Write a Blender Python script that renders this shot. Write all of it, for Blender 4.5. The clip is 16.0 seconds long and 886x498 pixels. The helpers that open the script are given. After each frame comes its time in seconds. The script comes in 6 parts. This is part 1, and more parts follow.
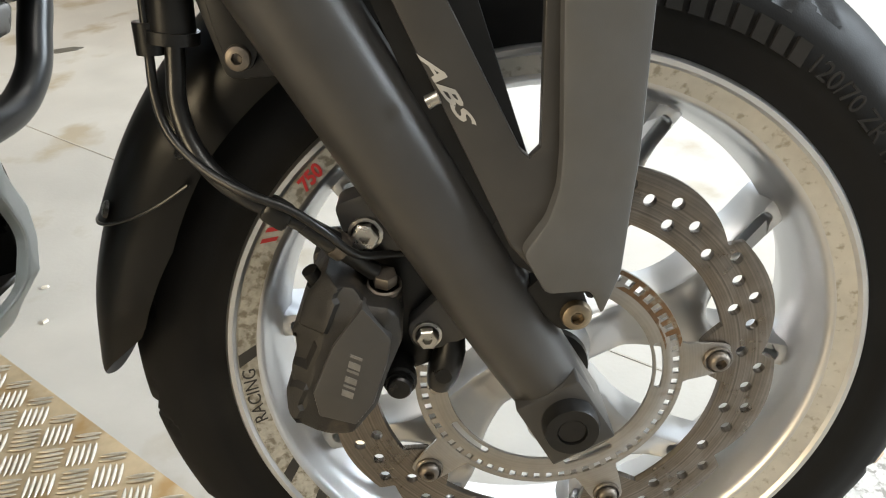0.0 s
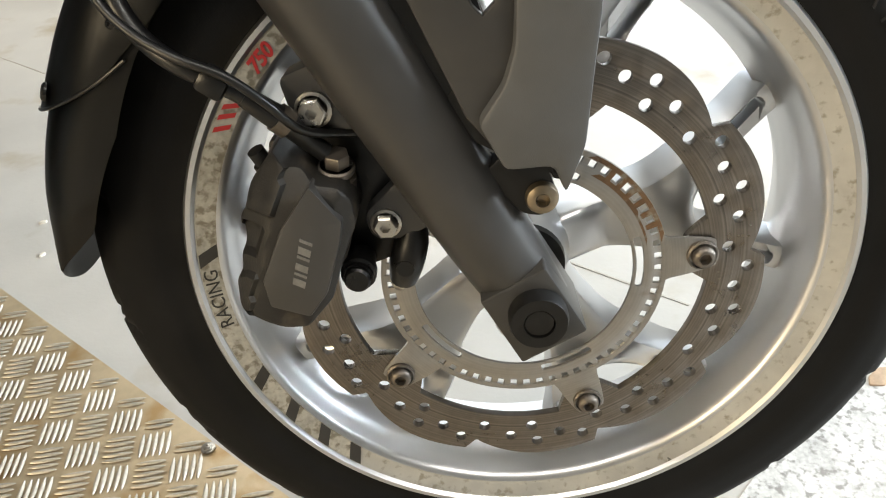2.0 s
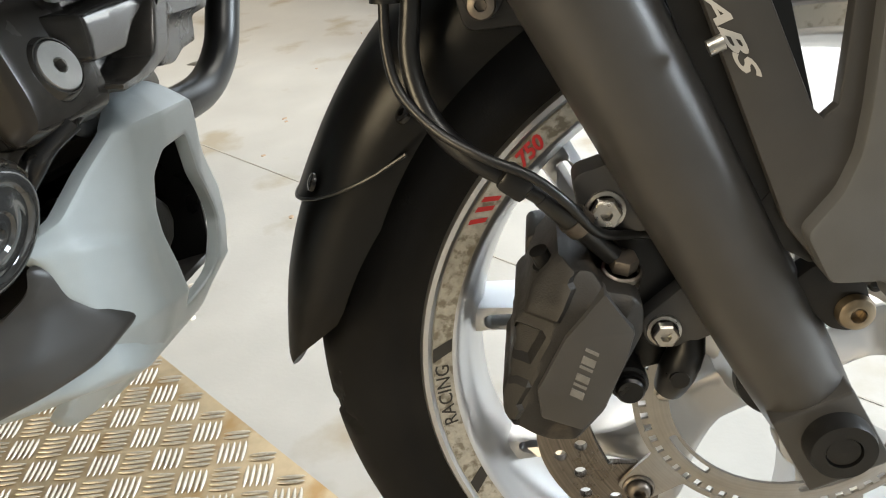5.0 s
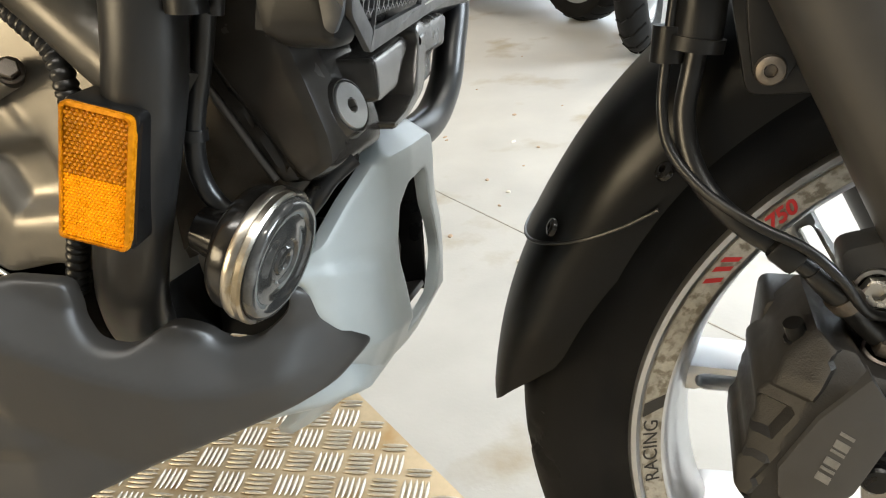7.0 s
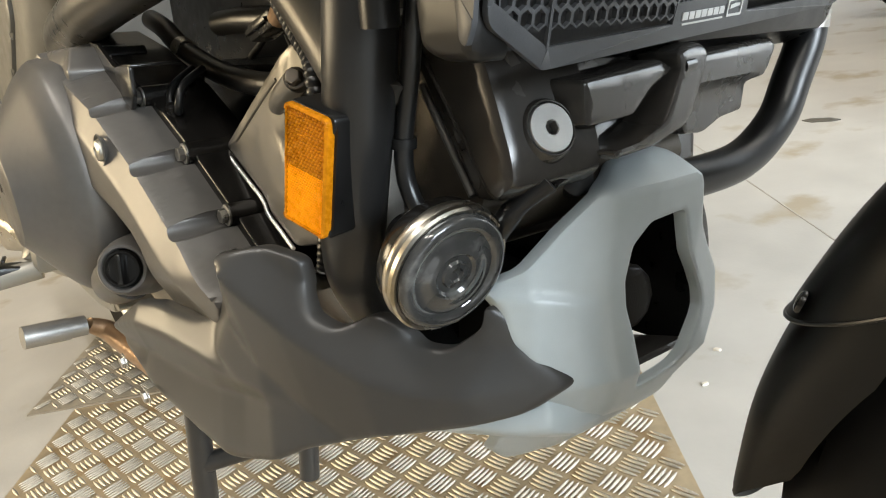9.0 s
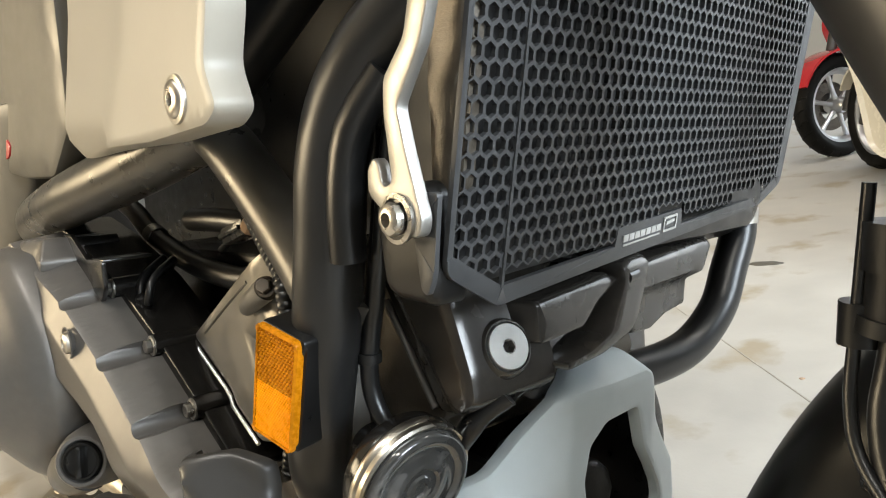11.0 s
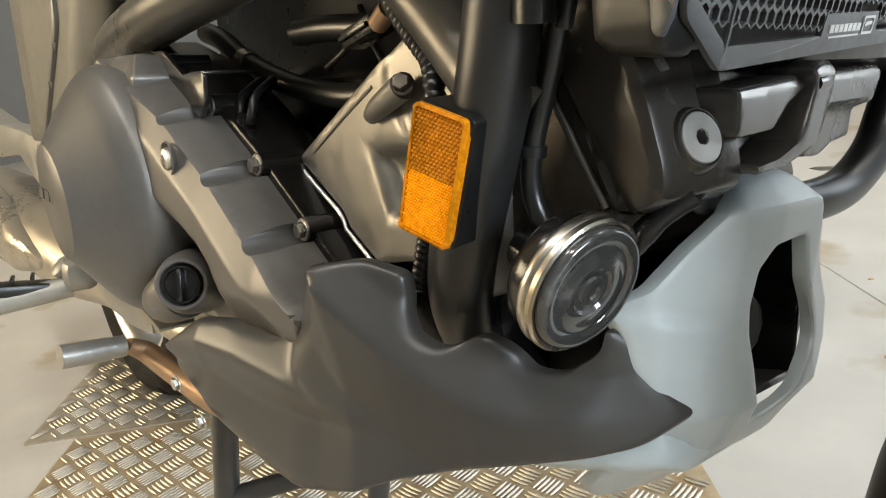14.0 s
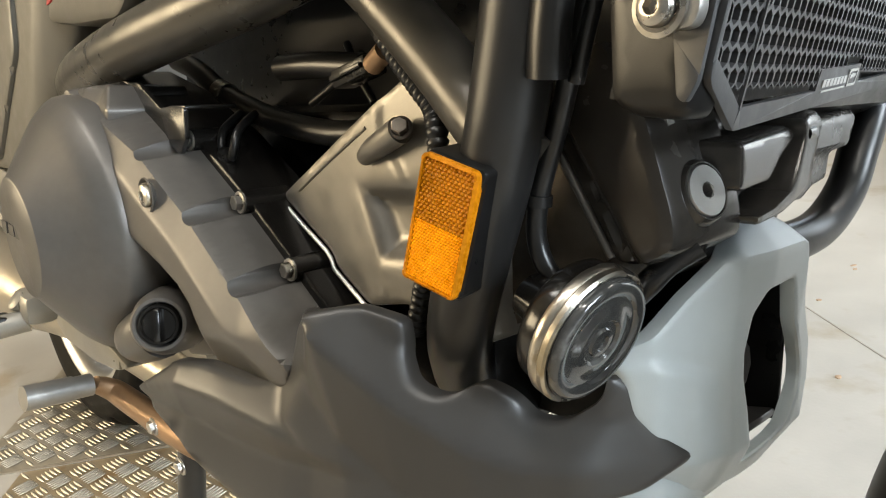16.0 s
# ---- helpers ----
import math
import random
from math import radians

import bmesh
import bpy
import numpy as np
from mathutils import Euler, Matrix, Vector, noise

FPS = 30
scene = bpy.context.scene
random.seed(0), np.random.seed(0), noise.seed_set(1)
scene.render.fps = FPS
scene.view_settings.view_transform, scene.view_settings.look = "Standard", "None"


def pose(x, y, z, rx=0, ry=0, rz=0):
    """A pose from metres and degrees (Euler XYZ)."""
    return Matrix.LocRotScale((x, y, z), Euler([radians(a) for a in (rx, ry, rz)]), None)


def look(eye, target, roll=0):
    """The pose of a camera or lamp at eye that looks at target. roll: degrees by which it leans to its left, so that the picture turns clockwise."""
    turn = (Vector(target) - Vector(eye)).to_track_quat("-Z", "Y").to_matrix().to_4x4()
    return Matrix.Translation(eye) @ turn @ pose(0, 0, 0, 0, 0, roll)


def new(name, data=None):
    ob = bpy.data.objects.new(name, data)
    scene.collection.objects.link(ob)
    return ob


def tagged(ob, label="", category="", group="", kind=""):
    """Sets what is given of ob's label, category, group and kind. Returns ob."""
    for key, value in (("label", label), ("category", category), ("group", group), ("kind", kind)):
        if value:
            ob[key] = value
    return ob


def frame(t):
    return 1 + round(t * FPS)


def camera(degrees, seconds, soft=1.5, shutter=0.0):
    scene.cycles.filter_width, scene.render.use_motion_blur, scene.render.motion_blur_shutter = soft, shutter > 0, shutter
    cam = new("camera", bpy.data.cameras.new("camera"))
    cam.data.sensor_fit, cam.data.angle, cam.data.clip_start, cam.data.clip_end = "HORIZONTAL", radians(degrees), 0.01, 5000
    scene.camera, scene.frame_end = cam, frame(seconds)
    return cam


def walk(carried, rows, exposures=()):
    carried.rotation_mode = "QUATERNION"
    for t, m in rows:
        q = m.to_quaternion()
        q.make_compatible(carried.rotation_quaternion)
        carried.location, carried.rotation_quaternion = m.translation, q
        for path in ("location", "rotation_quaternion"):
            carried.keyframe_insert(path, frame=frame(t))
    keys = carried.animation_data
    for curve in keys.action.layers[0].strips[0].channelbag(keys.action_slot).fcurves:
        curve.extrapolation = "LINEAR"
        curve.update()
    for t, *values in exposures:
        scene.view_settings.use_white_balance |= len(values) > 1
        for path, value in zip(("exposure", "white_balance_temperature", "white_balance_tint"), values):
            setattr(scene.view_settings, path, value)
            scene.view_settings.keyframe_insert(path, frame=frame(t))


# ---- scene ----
cam = camera(61.8, 16.0, 1.1)
PATH = [
    (0, (0.00861, 0.03650, 0.66596), (0.01274, 1.68739, -0.46300), -3.624),
    (0.5, (0.02833, 0.03227, 0.62175), (0.04277, 1.60598, -0.61245), -3.981),
    (1, (0.04338, 0.02660, 0.59812), (0.02114, 1.58111, -0.66006), -5.139),
    (1.5, (0.04488, 0.03121, 0.60534), (-0.00512, 1.60145, -0.63234), -5.597),
    (2, (0.04275, 0.03298, 0.61282), (-0.02745, 1.62144, -0.60038), -5.637),
    (2.5, (0.03070, 0.03428, 0.61908), (-0.06234, 1.64644, -0.56088), -5.479),
    (3, (0.02061, 0.03848, 0.63095), (-0.10104, 1.67084, -0.51823), -5.491),
    (3.5, (0.00143, 0.04250, 0.63620), (-0.15674, 1.69516, -0.47901), -5.757),
    (4, (-0.04257, 0.05221, 0.63418), (-0.24990, 1.71289, -0.46088), -6.159),
    (4.2, (-0.05899, 0.06488, 0.62550), (-0.27793, 1.72500, -0.46816), -6.461),
    (6.3, (-0.07455, 0.06576, 0.64212), (-0.45946, 1.74916, -0.36684), -6.987),
    (6.5, (-0.08954, 0.06465, 0.64666), (-0.51343, 1.73560, -0.36736), -6.972),
    (7, (-0.12789, 0.06019, 0.64823), (-0.69942, 1.69971, -0.34441), -7.057),
    (7.5, (-0.17356, 0.10816, 0.63796), (-0.96288, 1.66897, -0.33201), -5.509),
    (8, (-0.13181, 0.13814, 0.62878), (-1.31633, 1.50514, -0.22460), -4.306),
    (8.5, (-0.06744, 0.13814, 0.60586), (-1.50791, 1.28481, -0.17528), -9.413),
    (9, (-0.03908, 0.13585, 0.61864), (-1.57499, 1.19114, -0.10753), -12.123),
    (9.5, (-0.02396, 0.14248, 0.64471), (-1.57577, 1.23715, 0.01735), -12.617),
    (9.7, (-0.02491, 0.14579, 0.65666), (-1.57319, 1.26493, 0.06474), -12.602),
    (11.8, (-0.03455, 0.12864, 0.66267), (-1.52836, 1.40433, 0.28700), -10.905),
    (12, (-0.04417, 0.12662, 0.65230), (-1.55017, 1.38186, 0.25692), -11.031),
    (12.5, (-0.06447, 0.11947, 0.62811), (-1.58980, 1.32933, 0.17028), -10.884),
    (13, (-0.07399, 0.11726, 0.61573), (-1.61026, 1.28644, 0.09334), -10.618),
    (13.5, (-0.07859, 0.11114, 0.61352), (-1.61366, 1.25221, 0.02911), -10.179),
    (14, (-0.09554, 0.09450, 0.61060), (-1.62212, 1.22145, -0.02151), -9.755),
    (14.5, (-0.12503, 0.06974, 0.61669), (-1.64337, 1.19567, -0.03672), -9.441),
    (15, (-0.13348, 0.06077, 0.61506), (-1.63525, 1.20819, -0.03925), -9.175),
    (15.5, (-0.13450, 0.06657, 0.61785), (-1.61048, 1.25568, -0.02052), -8.889),
    (16, (-0.11718, 0.08189, 0.62834), (-1.55706, 1.32553, 0.01179), -8.481),
]
walk(cam, [(t, look(eye, target, roll)) for t, eye, target, roll in PATH], [(0, 0.19), (4.2, 0.27), (6.5, 0.40), (8, 0.32), (9, 0.25), (12, 0.32), (14.5, 0.22), (16, 0.26)])

# ---- light ----
world = bpy.data.worlds.new("world")
scene.world = world
world.use_nodes = True
wn = world.node_tree
sky = wn.nodes.new("ShaderNodeTexSky")
sky.sky_type, sky.sun_disc, sky.sun_elevation, sky.sun_rotation = "NISHITA", False, radians(38), radians(20)
wn.nodes["Background"].inputs["Strength"].default_value = 0.12
wn.links.new(sky.outputs["Color"], wn.nodes["Background"].inputs["Color"])


def area_lamp(name, m, sx, sy, watts, color):
    la = bpy.data.lights.new(name, "AREA")
    la.shape, la.size, la.size_y, la.energy, la.color = "RECTANGLE", sx, sy, watts, color
    ob = new(name, la)
    ob.matrix_world = m
    return ob


# Cool daylight through the doorway and the east window, and the tubes under the ceiling.
area_lamp("doorway_daylight", look((0.6, 7.05, 1.5), (0.2, 0.6, 0.6)), 5.0, 2.7, 210, (0.80, 0.91, 1.0))
# Added unseen warm lamp in the south-west opening, for light from the left.
area_lamp("window_light", look((-3.8, -3.1, 1.75), (-0.4, 0.3, 0.4)), 2.8, 1.3, 165, (1.0, 0.80, 0.50))
area_lamp("window_light", look((4.1, 1.0, 1.7), (-0.3, 0.5, 0.4)), 2.6, 1.3, 390, (0.82, 0.92, 1.0))
for lx, ly in ((-0.75, -0.55), (-0.75, 2.9), (1.3, -0.55), (1.3, 2.9)):
    area_lamp("tube_light", pose(lx, ly, 2.90), 1.5, 0.2, 28, (1.0, 0.955, 0.88))
scene.view_settings.exposure = 0.1

# ---- tools ----
from mathutils.geometry import delaunay_2d_cdt

BIKE = pose(0.0764, 0.4177, 0.0001, -8.937, 0, -0.468)


def link(name, bm, material, parent=None, label="", smooth=True, angle=40):
    me = bpy.data.meshes.new(name)
    bm.normal_update()
    bm.to_mesh(me)
    bm.free()
    if smooth:
        me.shade_smooth()
        me.set_sharp_from_angle(angle=radians(angle))
    me.materials.append(material)
    ob = new(name, me)
    if parent:
        ob.parent = parent
    if label:
        tagged(ob, label)
    return ob


part = link


def thing(name, m, label, category, group="", kind=""):
    ob = new(name)
    ob.empty_display_size = 0.05
    ob.matrix_world = m
    return tagged(ob, label, category, group, kind)


def curve_through(pts, step, closed=False):
    """Points along a smooth curve through pts, about step apart."""
    p = np.array(pts, float)
    n = len(p)
    out = []
    for i in range(n if closed else n - 1):
        a, b = p[i], p[(i + 1) % n]
        if closed:
            z, c = p[i - 1], p[(i + 2) % n]
        else:
            z, c = p[max(i - 1, 0)], p[min(i + 2, n - 1)]
        k = max(1, int(math.ceil(np.linalg.norm(b[:3] - a[:3]) / step)))
        for s in np.arange(k) / k:
            out.append(0.5 * (2 * a + (b - z) * s + (2 * z - 5 * a + 4 * b - c) * s * s + (3 * a - z - 3 * b + c) * s ** 3))
    if not closed:
        out.append(p[-1])
    return np.array(out)


def line_through(pts, step):
    p = np.array(pts, float)
    out = []
    for a, b in zip(p, np.roll(p, -1, 0)):
        k = max(1, int(math.ceil(np.linalg.norm(b - a) / step)))
        out += [a + (b - a) * s / k for s in range(k)]
    return np.array(out)


def rounded(pts, r, n=4):
    """A closed polygon with its corners rounded."""
    p = np.array(pts, float)
    out = []
    for z, a, b in zip(np.roll(p, 1, 0), p, np.roll(p, -1, 0)):
        u, v = z - a, b - a
        lu, lv = np.linalg.norm(u), np.linalg.norm(v)
        d = min(r, lu * 0.45, lv * 0.45)
        s, e = a + u / lu * d, a + v / lv * d
        for k in range(n + 1):
            w = k / n
            out.append((1 - w) ** 2 * s + 2 * w * (1 - w) * a + w * w * e)
    return np.array(out)


def ring_pts(x, z, r, n=24, squash=1.0, turn=0.0):
    a = np.linspace(0, 2 * np.pi, n, endpoint=False) + turn
    return np.stack([x + r * np.cos(a), z + r * squash * np.sin(a)], -1)


def gap_to(pts, loop):
    """Distance of each point to a closed polyline."""
    a, b = loop, np.roll(loop, -1, 0)
    best = np.full(len(pts), 1e9)
    for i in range(0, len(pts), 2000):
        q = pts[i:i + 2000, None]
        ab = (b - a)[None]
        w = np.clip(((q - a[None]) * ab).sum(-1) / np.maximum((ab ** 2).sum(-1), 1e-12), 0, 1)
        best[i:i + 2000] = np.sqrt((((a[None] + ab * w[..., None]) - q) ** 2).sum(-1)).min(1)
    return best


def inside(pts, loop):
    x, y = pts[:, 0:1], pts[:, 1:2]
    a, b = loop, np.roll(loop, -1, 0)
    crosses = ((a[:, 1] > y) != (b[:, 1] > y)) & (x < (b[:, 0] - a[:, 0]) * (y - a[:, 1]) / (b[:, 1] - a[:, 1] + 1e-12) + a[:, 0])
    return crosses.sum(1) % 2 == 1


SIDE = (Vector((0, 0, 0)), Vector((1, 0, 0)), Vector((0, 0, 1)))


def shell(outline, depth, edge=0.004, thick=0.02, res=0.008, holes=(), frame=SIDE, back=False, grid=True, along=()):
    """A moulded panel: its outline and holes in a plane, a depth behind that plane for each point, rounded rims and side walls.
    along: rows of points on its creases, which the surface follows."""
    at, ux, vx = (Vector(v) for v in frame)
    nx = ux.cross(vx)
    f = depth if callable(depth) else (lambda u, v: depth + 0 * u)
    loops = [np.array(outline, float)] + [np.array(h, float) for h in holes]
    area = sum(a[0] * b[1] - a[1] * b[0] for a, b in zip(loops[0], np.roll(loops[0], -1, 0)))
    if area < 0:
        loops[0] = loops[0][::-1]
    verts, edges = [], []
    for lp in loops:
        k = len(verts)
        verts += list(lp)
        edges += [(k + i, k + (i + 1) % len(lp)) for i in range(len(lp))]
    extra = [(np.array(p, float), 0.0006) for p in along]
    for i, lp in enumerate(loops):
        t = np.roll(lp, -1, 0) - np.roll(lp, 1, 0)
        t /= np.maximum(np.linalg.norm(t, axis=1, keepdims=True), 1e-9)
        sgn = 1 if i == 0 else -1
        if i and sum(a[0] * b[1] - a[1] * b[0] for a, b in zip(lp, np.roll(lp, -1, 0))) < 0:
            sgn = 1
        nrm = np.stack([-t[:, 1], t[:, 0]], -1) * sgn
        for d in (0.3, 1.0):
            extra.append((lp + nrm * edge * d, edge * d * 0.9))
    if grid:
        lo, hi = loops[0].min(0), loops[0].max(0)
        gx, gy = np.meshgrid(np.arange(lo[0], hi[0], res), np.arange(lo[1], hi[1], res))
        gx[::2] += res / 2
        extra.append((np.stack([gx.ravel(), gy.ravel()], -1), max(edge * 1.2, res * 0.4)))
    for pts, need in extra:
        ok = inside(pts, loops[0])
        for h in loops[1:]:
            ok &= ~inside(pts, h)
        pts = pts[ok]
        if len(pts):
            far = np.min([gap_to(pts, lp) for lp in loops], 0)
            verts += list(pts[far >= need])
    res_v, _, res_f, *_ = delaunay_2d_cdt([Vector(v) for v in verts], edges, [], 1, 1e-6)
    uv = np.array([tuple(v) for v in res_v])
    mid = np.array([uv[list(fc)].mean(0) for fc in res_f])
    keep = inside(mid, loops[0])
    for h in loops[1:]:
        keep &= ~inside(mid, h)
    res_f = [fc for fc, ok in zip(res_f, keep) if ok]
    d = np.min([gap_to(uv, lp) for lp in loops], 0)
    k = np.clip(1 - d / edge, 0, 1) if edge else 0 * d
    h = edge * (1 - np.sqrt(np.maximum(1 - k * k, 0)))
    w = f(uv[:, 0], uv[:, 1]) + h
    bm = bmesh.new()
    vs = [bm.verts.new(at + ux * float(a) + vx * float(b) - nx * float(c)) for (a, b), c in zip(uv, w)]
    for fc in res_f:
        try:
            bm.faces.new([vs[i] for i in fc])
        except ValueError:
            pass
    bmesh.ops.delete(bm, geom=[v for v in bm.verts if not v.link_faces], context="VERTS")
    rim = [e for e in bm.edges if len(e.link_faces) == 1]
    faces = list(bm.faces)
    if back:
        dup = bmesh.ops.duplicate(bm, geom=faces + list(bm.edges) + list(bm.verts))
        nf = [g for g in dup["geom"] if isinstance(g, bmesh.types.BMFace)]
        bmesh.ops.reverse_faces(bm, faces=nf)
        bmesh.ops.translate(bm, vec=-nx * thick, verts=list({v for q in nf for v in q.verts}))
    made = bmesh.ops.extrude_edge_only(bm, edges=rim)["geom"]
    bmesh.ops.translate(bm, vec=-nx * thick, verts=[g for g in made if isinstance(g, bmesh.types.BMVert)])
    return bm


def slab(outline, y0, y1, bevel=0.0015, holes=(), frame=SIDE, res=0.05):
    """A plate of even thickness, from depth y0 (outer) to y1."""
    return shell(outline, y0, edge=bevel, thick=y1 - y0, holes=holes, frame=frame, back=True, grid=False, res=res)


def tube(pts, r, seg=14, step=0.012, smooth=True, flat=1.0, bm=None):
    """A round bar or hose along pts; r: one radius, or one for each point. flat: squashed across."""
    rs = [r] * len(pts) if np.isscalar(r) else list(r)
    rows = [(*p, q) for p, q in zip(pts, rs)]
    c = curve_through(rows, step) if smooth else np.array(rows, float)
    bm = bm or bmesh.new()
    p = [Vector(v[:3]) for v in c]
    t = [(p[min(i + 1, len(p) - 1)] - p[max(i - 1, 0)]).normalized() for i in range(len(p))]
    up = t[0].orthogonal().normalized()
    rings = []
    for i, (q, d) in enumerate(zip(p, t)):
        up = (up - d * up.dot(d)).normalized()
        side = d.cross(up)
        rr = c[i][3]
        rings.append([bm.verts.new(q + (up * math.cos(a) * flat + side * math.sin(a)) * rr) for a in (2 * math.pi * k / seg for k in range(seg))])
    for a, b in zip(rings, rings[1:]):
        for k in range(seg):
            bm.faces.new((a[k], a[(k + 1) % seg], b[(k + 1) % seg], b[k]))
    bm.faces.new(rings[0][::-1])
    bm.faces.new(rings[-1])
    return bm


def turned(profile, at, axis, seg=40, arc=(0, 360), closed=False, bm=None):
    """A turned body: profile of (radius, distance along the axis)."""
    bm = bm or bmesh.new()
    axis = Vector(axis).normalized()
    u = axis.orthogonal().normalized()
    if abs(axis.y) > 0.99:
        u = Vector((1, 0, 0))
    v = axis.cross(u)
    full = arc[1] - arc[0] >= 360
    n = seg if full else seg + 1
    rings = []
    for i in range(n):
        a = radians(arc[0] + (arc[1] - arc[0]) * i / seg)
        d = u * math.cos(a) + v * math.sin(a)
        rings.append([bm.verts.new(Vector(at) + d * r + axis * h) for r, h in profile])
    m = len(profile)
    for i in range(seg):
        a, b = rings[i], rings[(i + 1) % n]
        for k in range(m if closed else m - 1):
            j = (k + 1) % m
            bm.faces.new((a[k], a[j], b[j], b[k]))
    bmesh.ops.remove_doubles(bm, verts=bm.verts, dist=1e-6)
    bmesh.ops.recalc_face_normals(bm, faces=bm.faces)
    return bm


def box(at, size, bevel=0.002, turn=None, seg=2):
    bm = bmesh.new()
    bmesh.ops.create_cube(bm, size=1, matrix=Matrix.Diagonal((*size, 1)))
    if bevel:
        bmesh.ops.bevel(bm, geom=bm.edges[:], offset=bevel, segments=seg, affect="EDGES", profile=0.5)
    m = Matrix.Translation(at) @ (turn.to_4x4() if turn else Matrix())
    bmesh.ops.transform(bm, matrix=m, verts=bm.verts)
    return bm


def hex_bolt(at, axis, r=0.006, h=0.006, flange=1.4, seg=6, hole=0.0):
    """A flanged hexagon bolt head whose top points along axis."""
    axis = Vector(axis).normalized()
    bm = turned([(0.0001, 0), (r * flange, 0), (r * flange, h * 0.22), (r * 1.05, h * 0.3)], at, axis, 20)
    top = [(r, h * 0.28), (r, h * 0.9), (r * 0.86, h)]
    top += [(hole, h), (hole, h * 0.5), (0.0001, h * 0.5)] if hole else [(0.0001, h)]
    return turned(top, at, axis, seg, bm=bm)


def socket_bolt(at, axis, r=0.008, h=0.005, hole=0.45):
    """A round-headed bolt with a hexagon socket."""
    a = Vector(axis).normalized()
    bm = turned([(r, 0), (r, h * 0.35), (r * 0.9, h * 0.75), (r * 0.6, h), (r * hole, h)], at, a, 28)
    turned([(r * hole * 1.02, h), (r * hole, h * 0.96), (r * hole, h * 0.2), (0.0001, h * 0.2)], at, a, 6, bm=bm)
    return bm


def joined(*bms):
    out = bmesh.new()
    for b in bms:
        me = bpy.data.meshes.new("tmp")
        b.to_mesh(me)
        out.from_mesh(me)
        b.free()
        bpy.data.meshes.remove(me)
    return out


def moved(bm, m):
    bmesh.ops.transform(bm, matrix=m, verts=bm.verts)
    return bm


def letters(text, size, place, raise_by=0.0004, shear=0.0, bold=0.0):
    """Lettering as a mesh; place maps (u, v, w) of the flat text to a point."""
    cu = bpy.data.curves.new("text", "FONT")
    cu.body, cu.size, cu.extrude, cu.shear = text, size, raise_by / 2, shear
    cu.align_x, cu.align_y, cu.resolution_u, cu.offset = "CENTER", "CENTER", 3, bold
    ob = bpy.data.objects.new("text", cu)
    scene.collection.objects.link(ob)
    me = bpy.data.meshes.new_from_object(ob.evaluated_get(bpy.context.evaluated_depsgraph_get()))
    bm = bmesh.new()
    bm.from_mesh(me)
    bpy.data.objects.remove(ob)
    bpy.data.meshes.remove(me)
    bmesh.ops.triangulate(bm, faces=bm.faces)
    for v in bm.verts:
        v.co = place(v.co.x, v.co.y, v.co.z + raise_by / 2)
    return bm


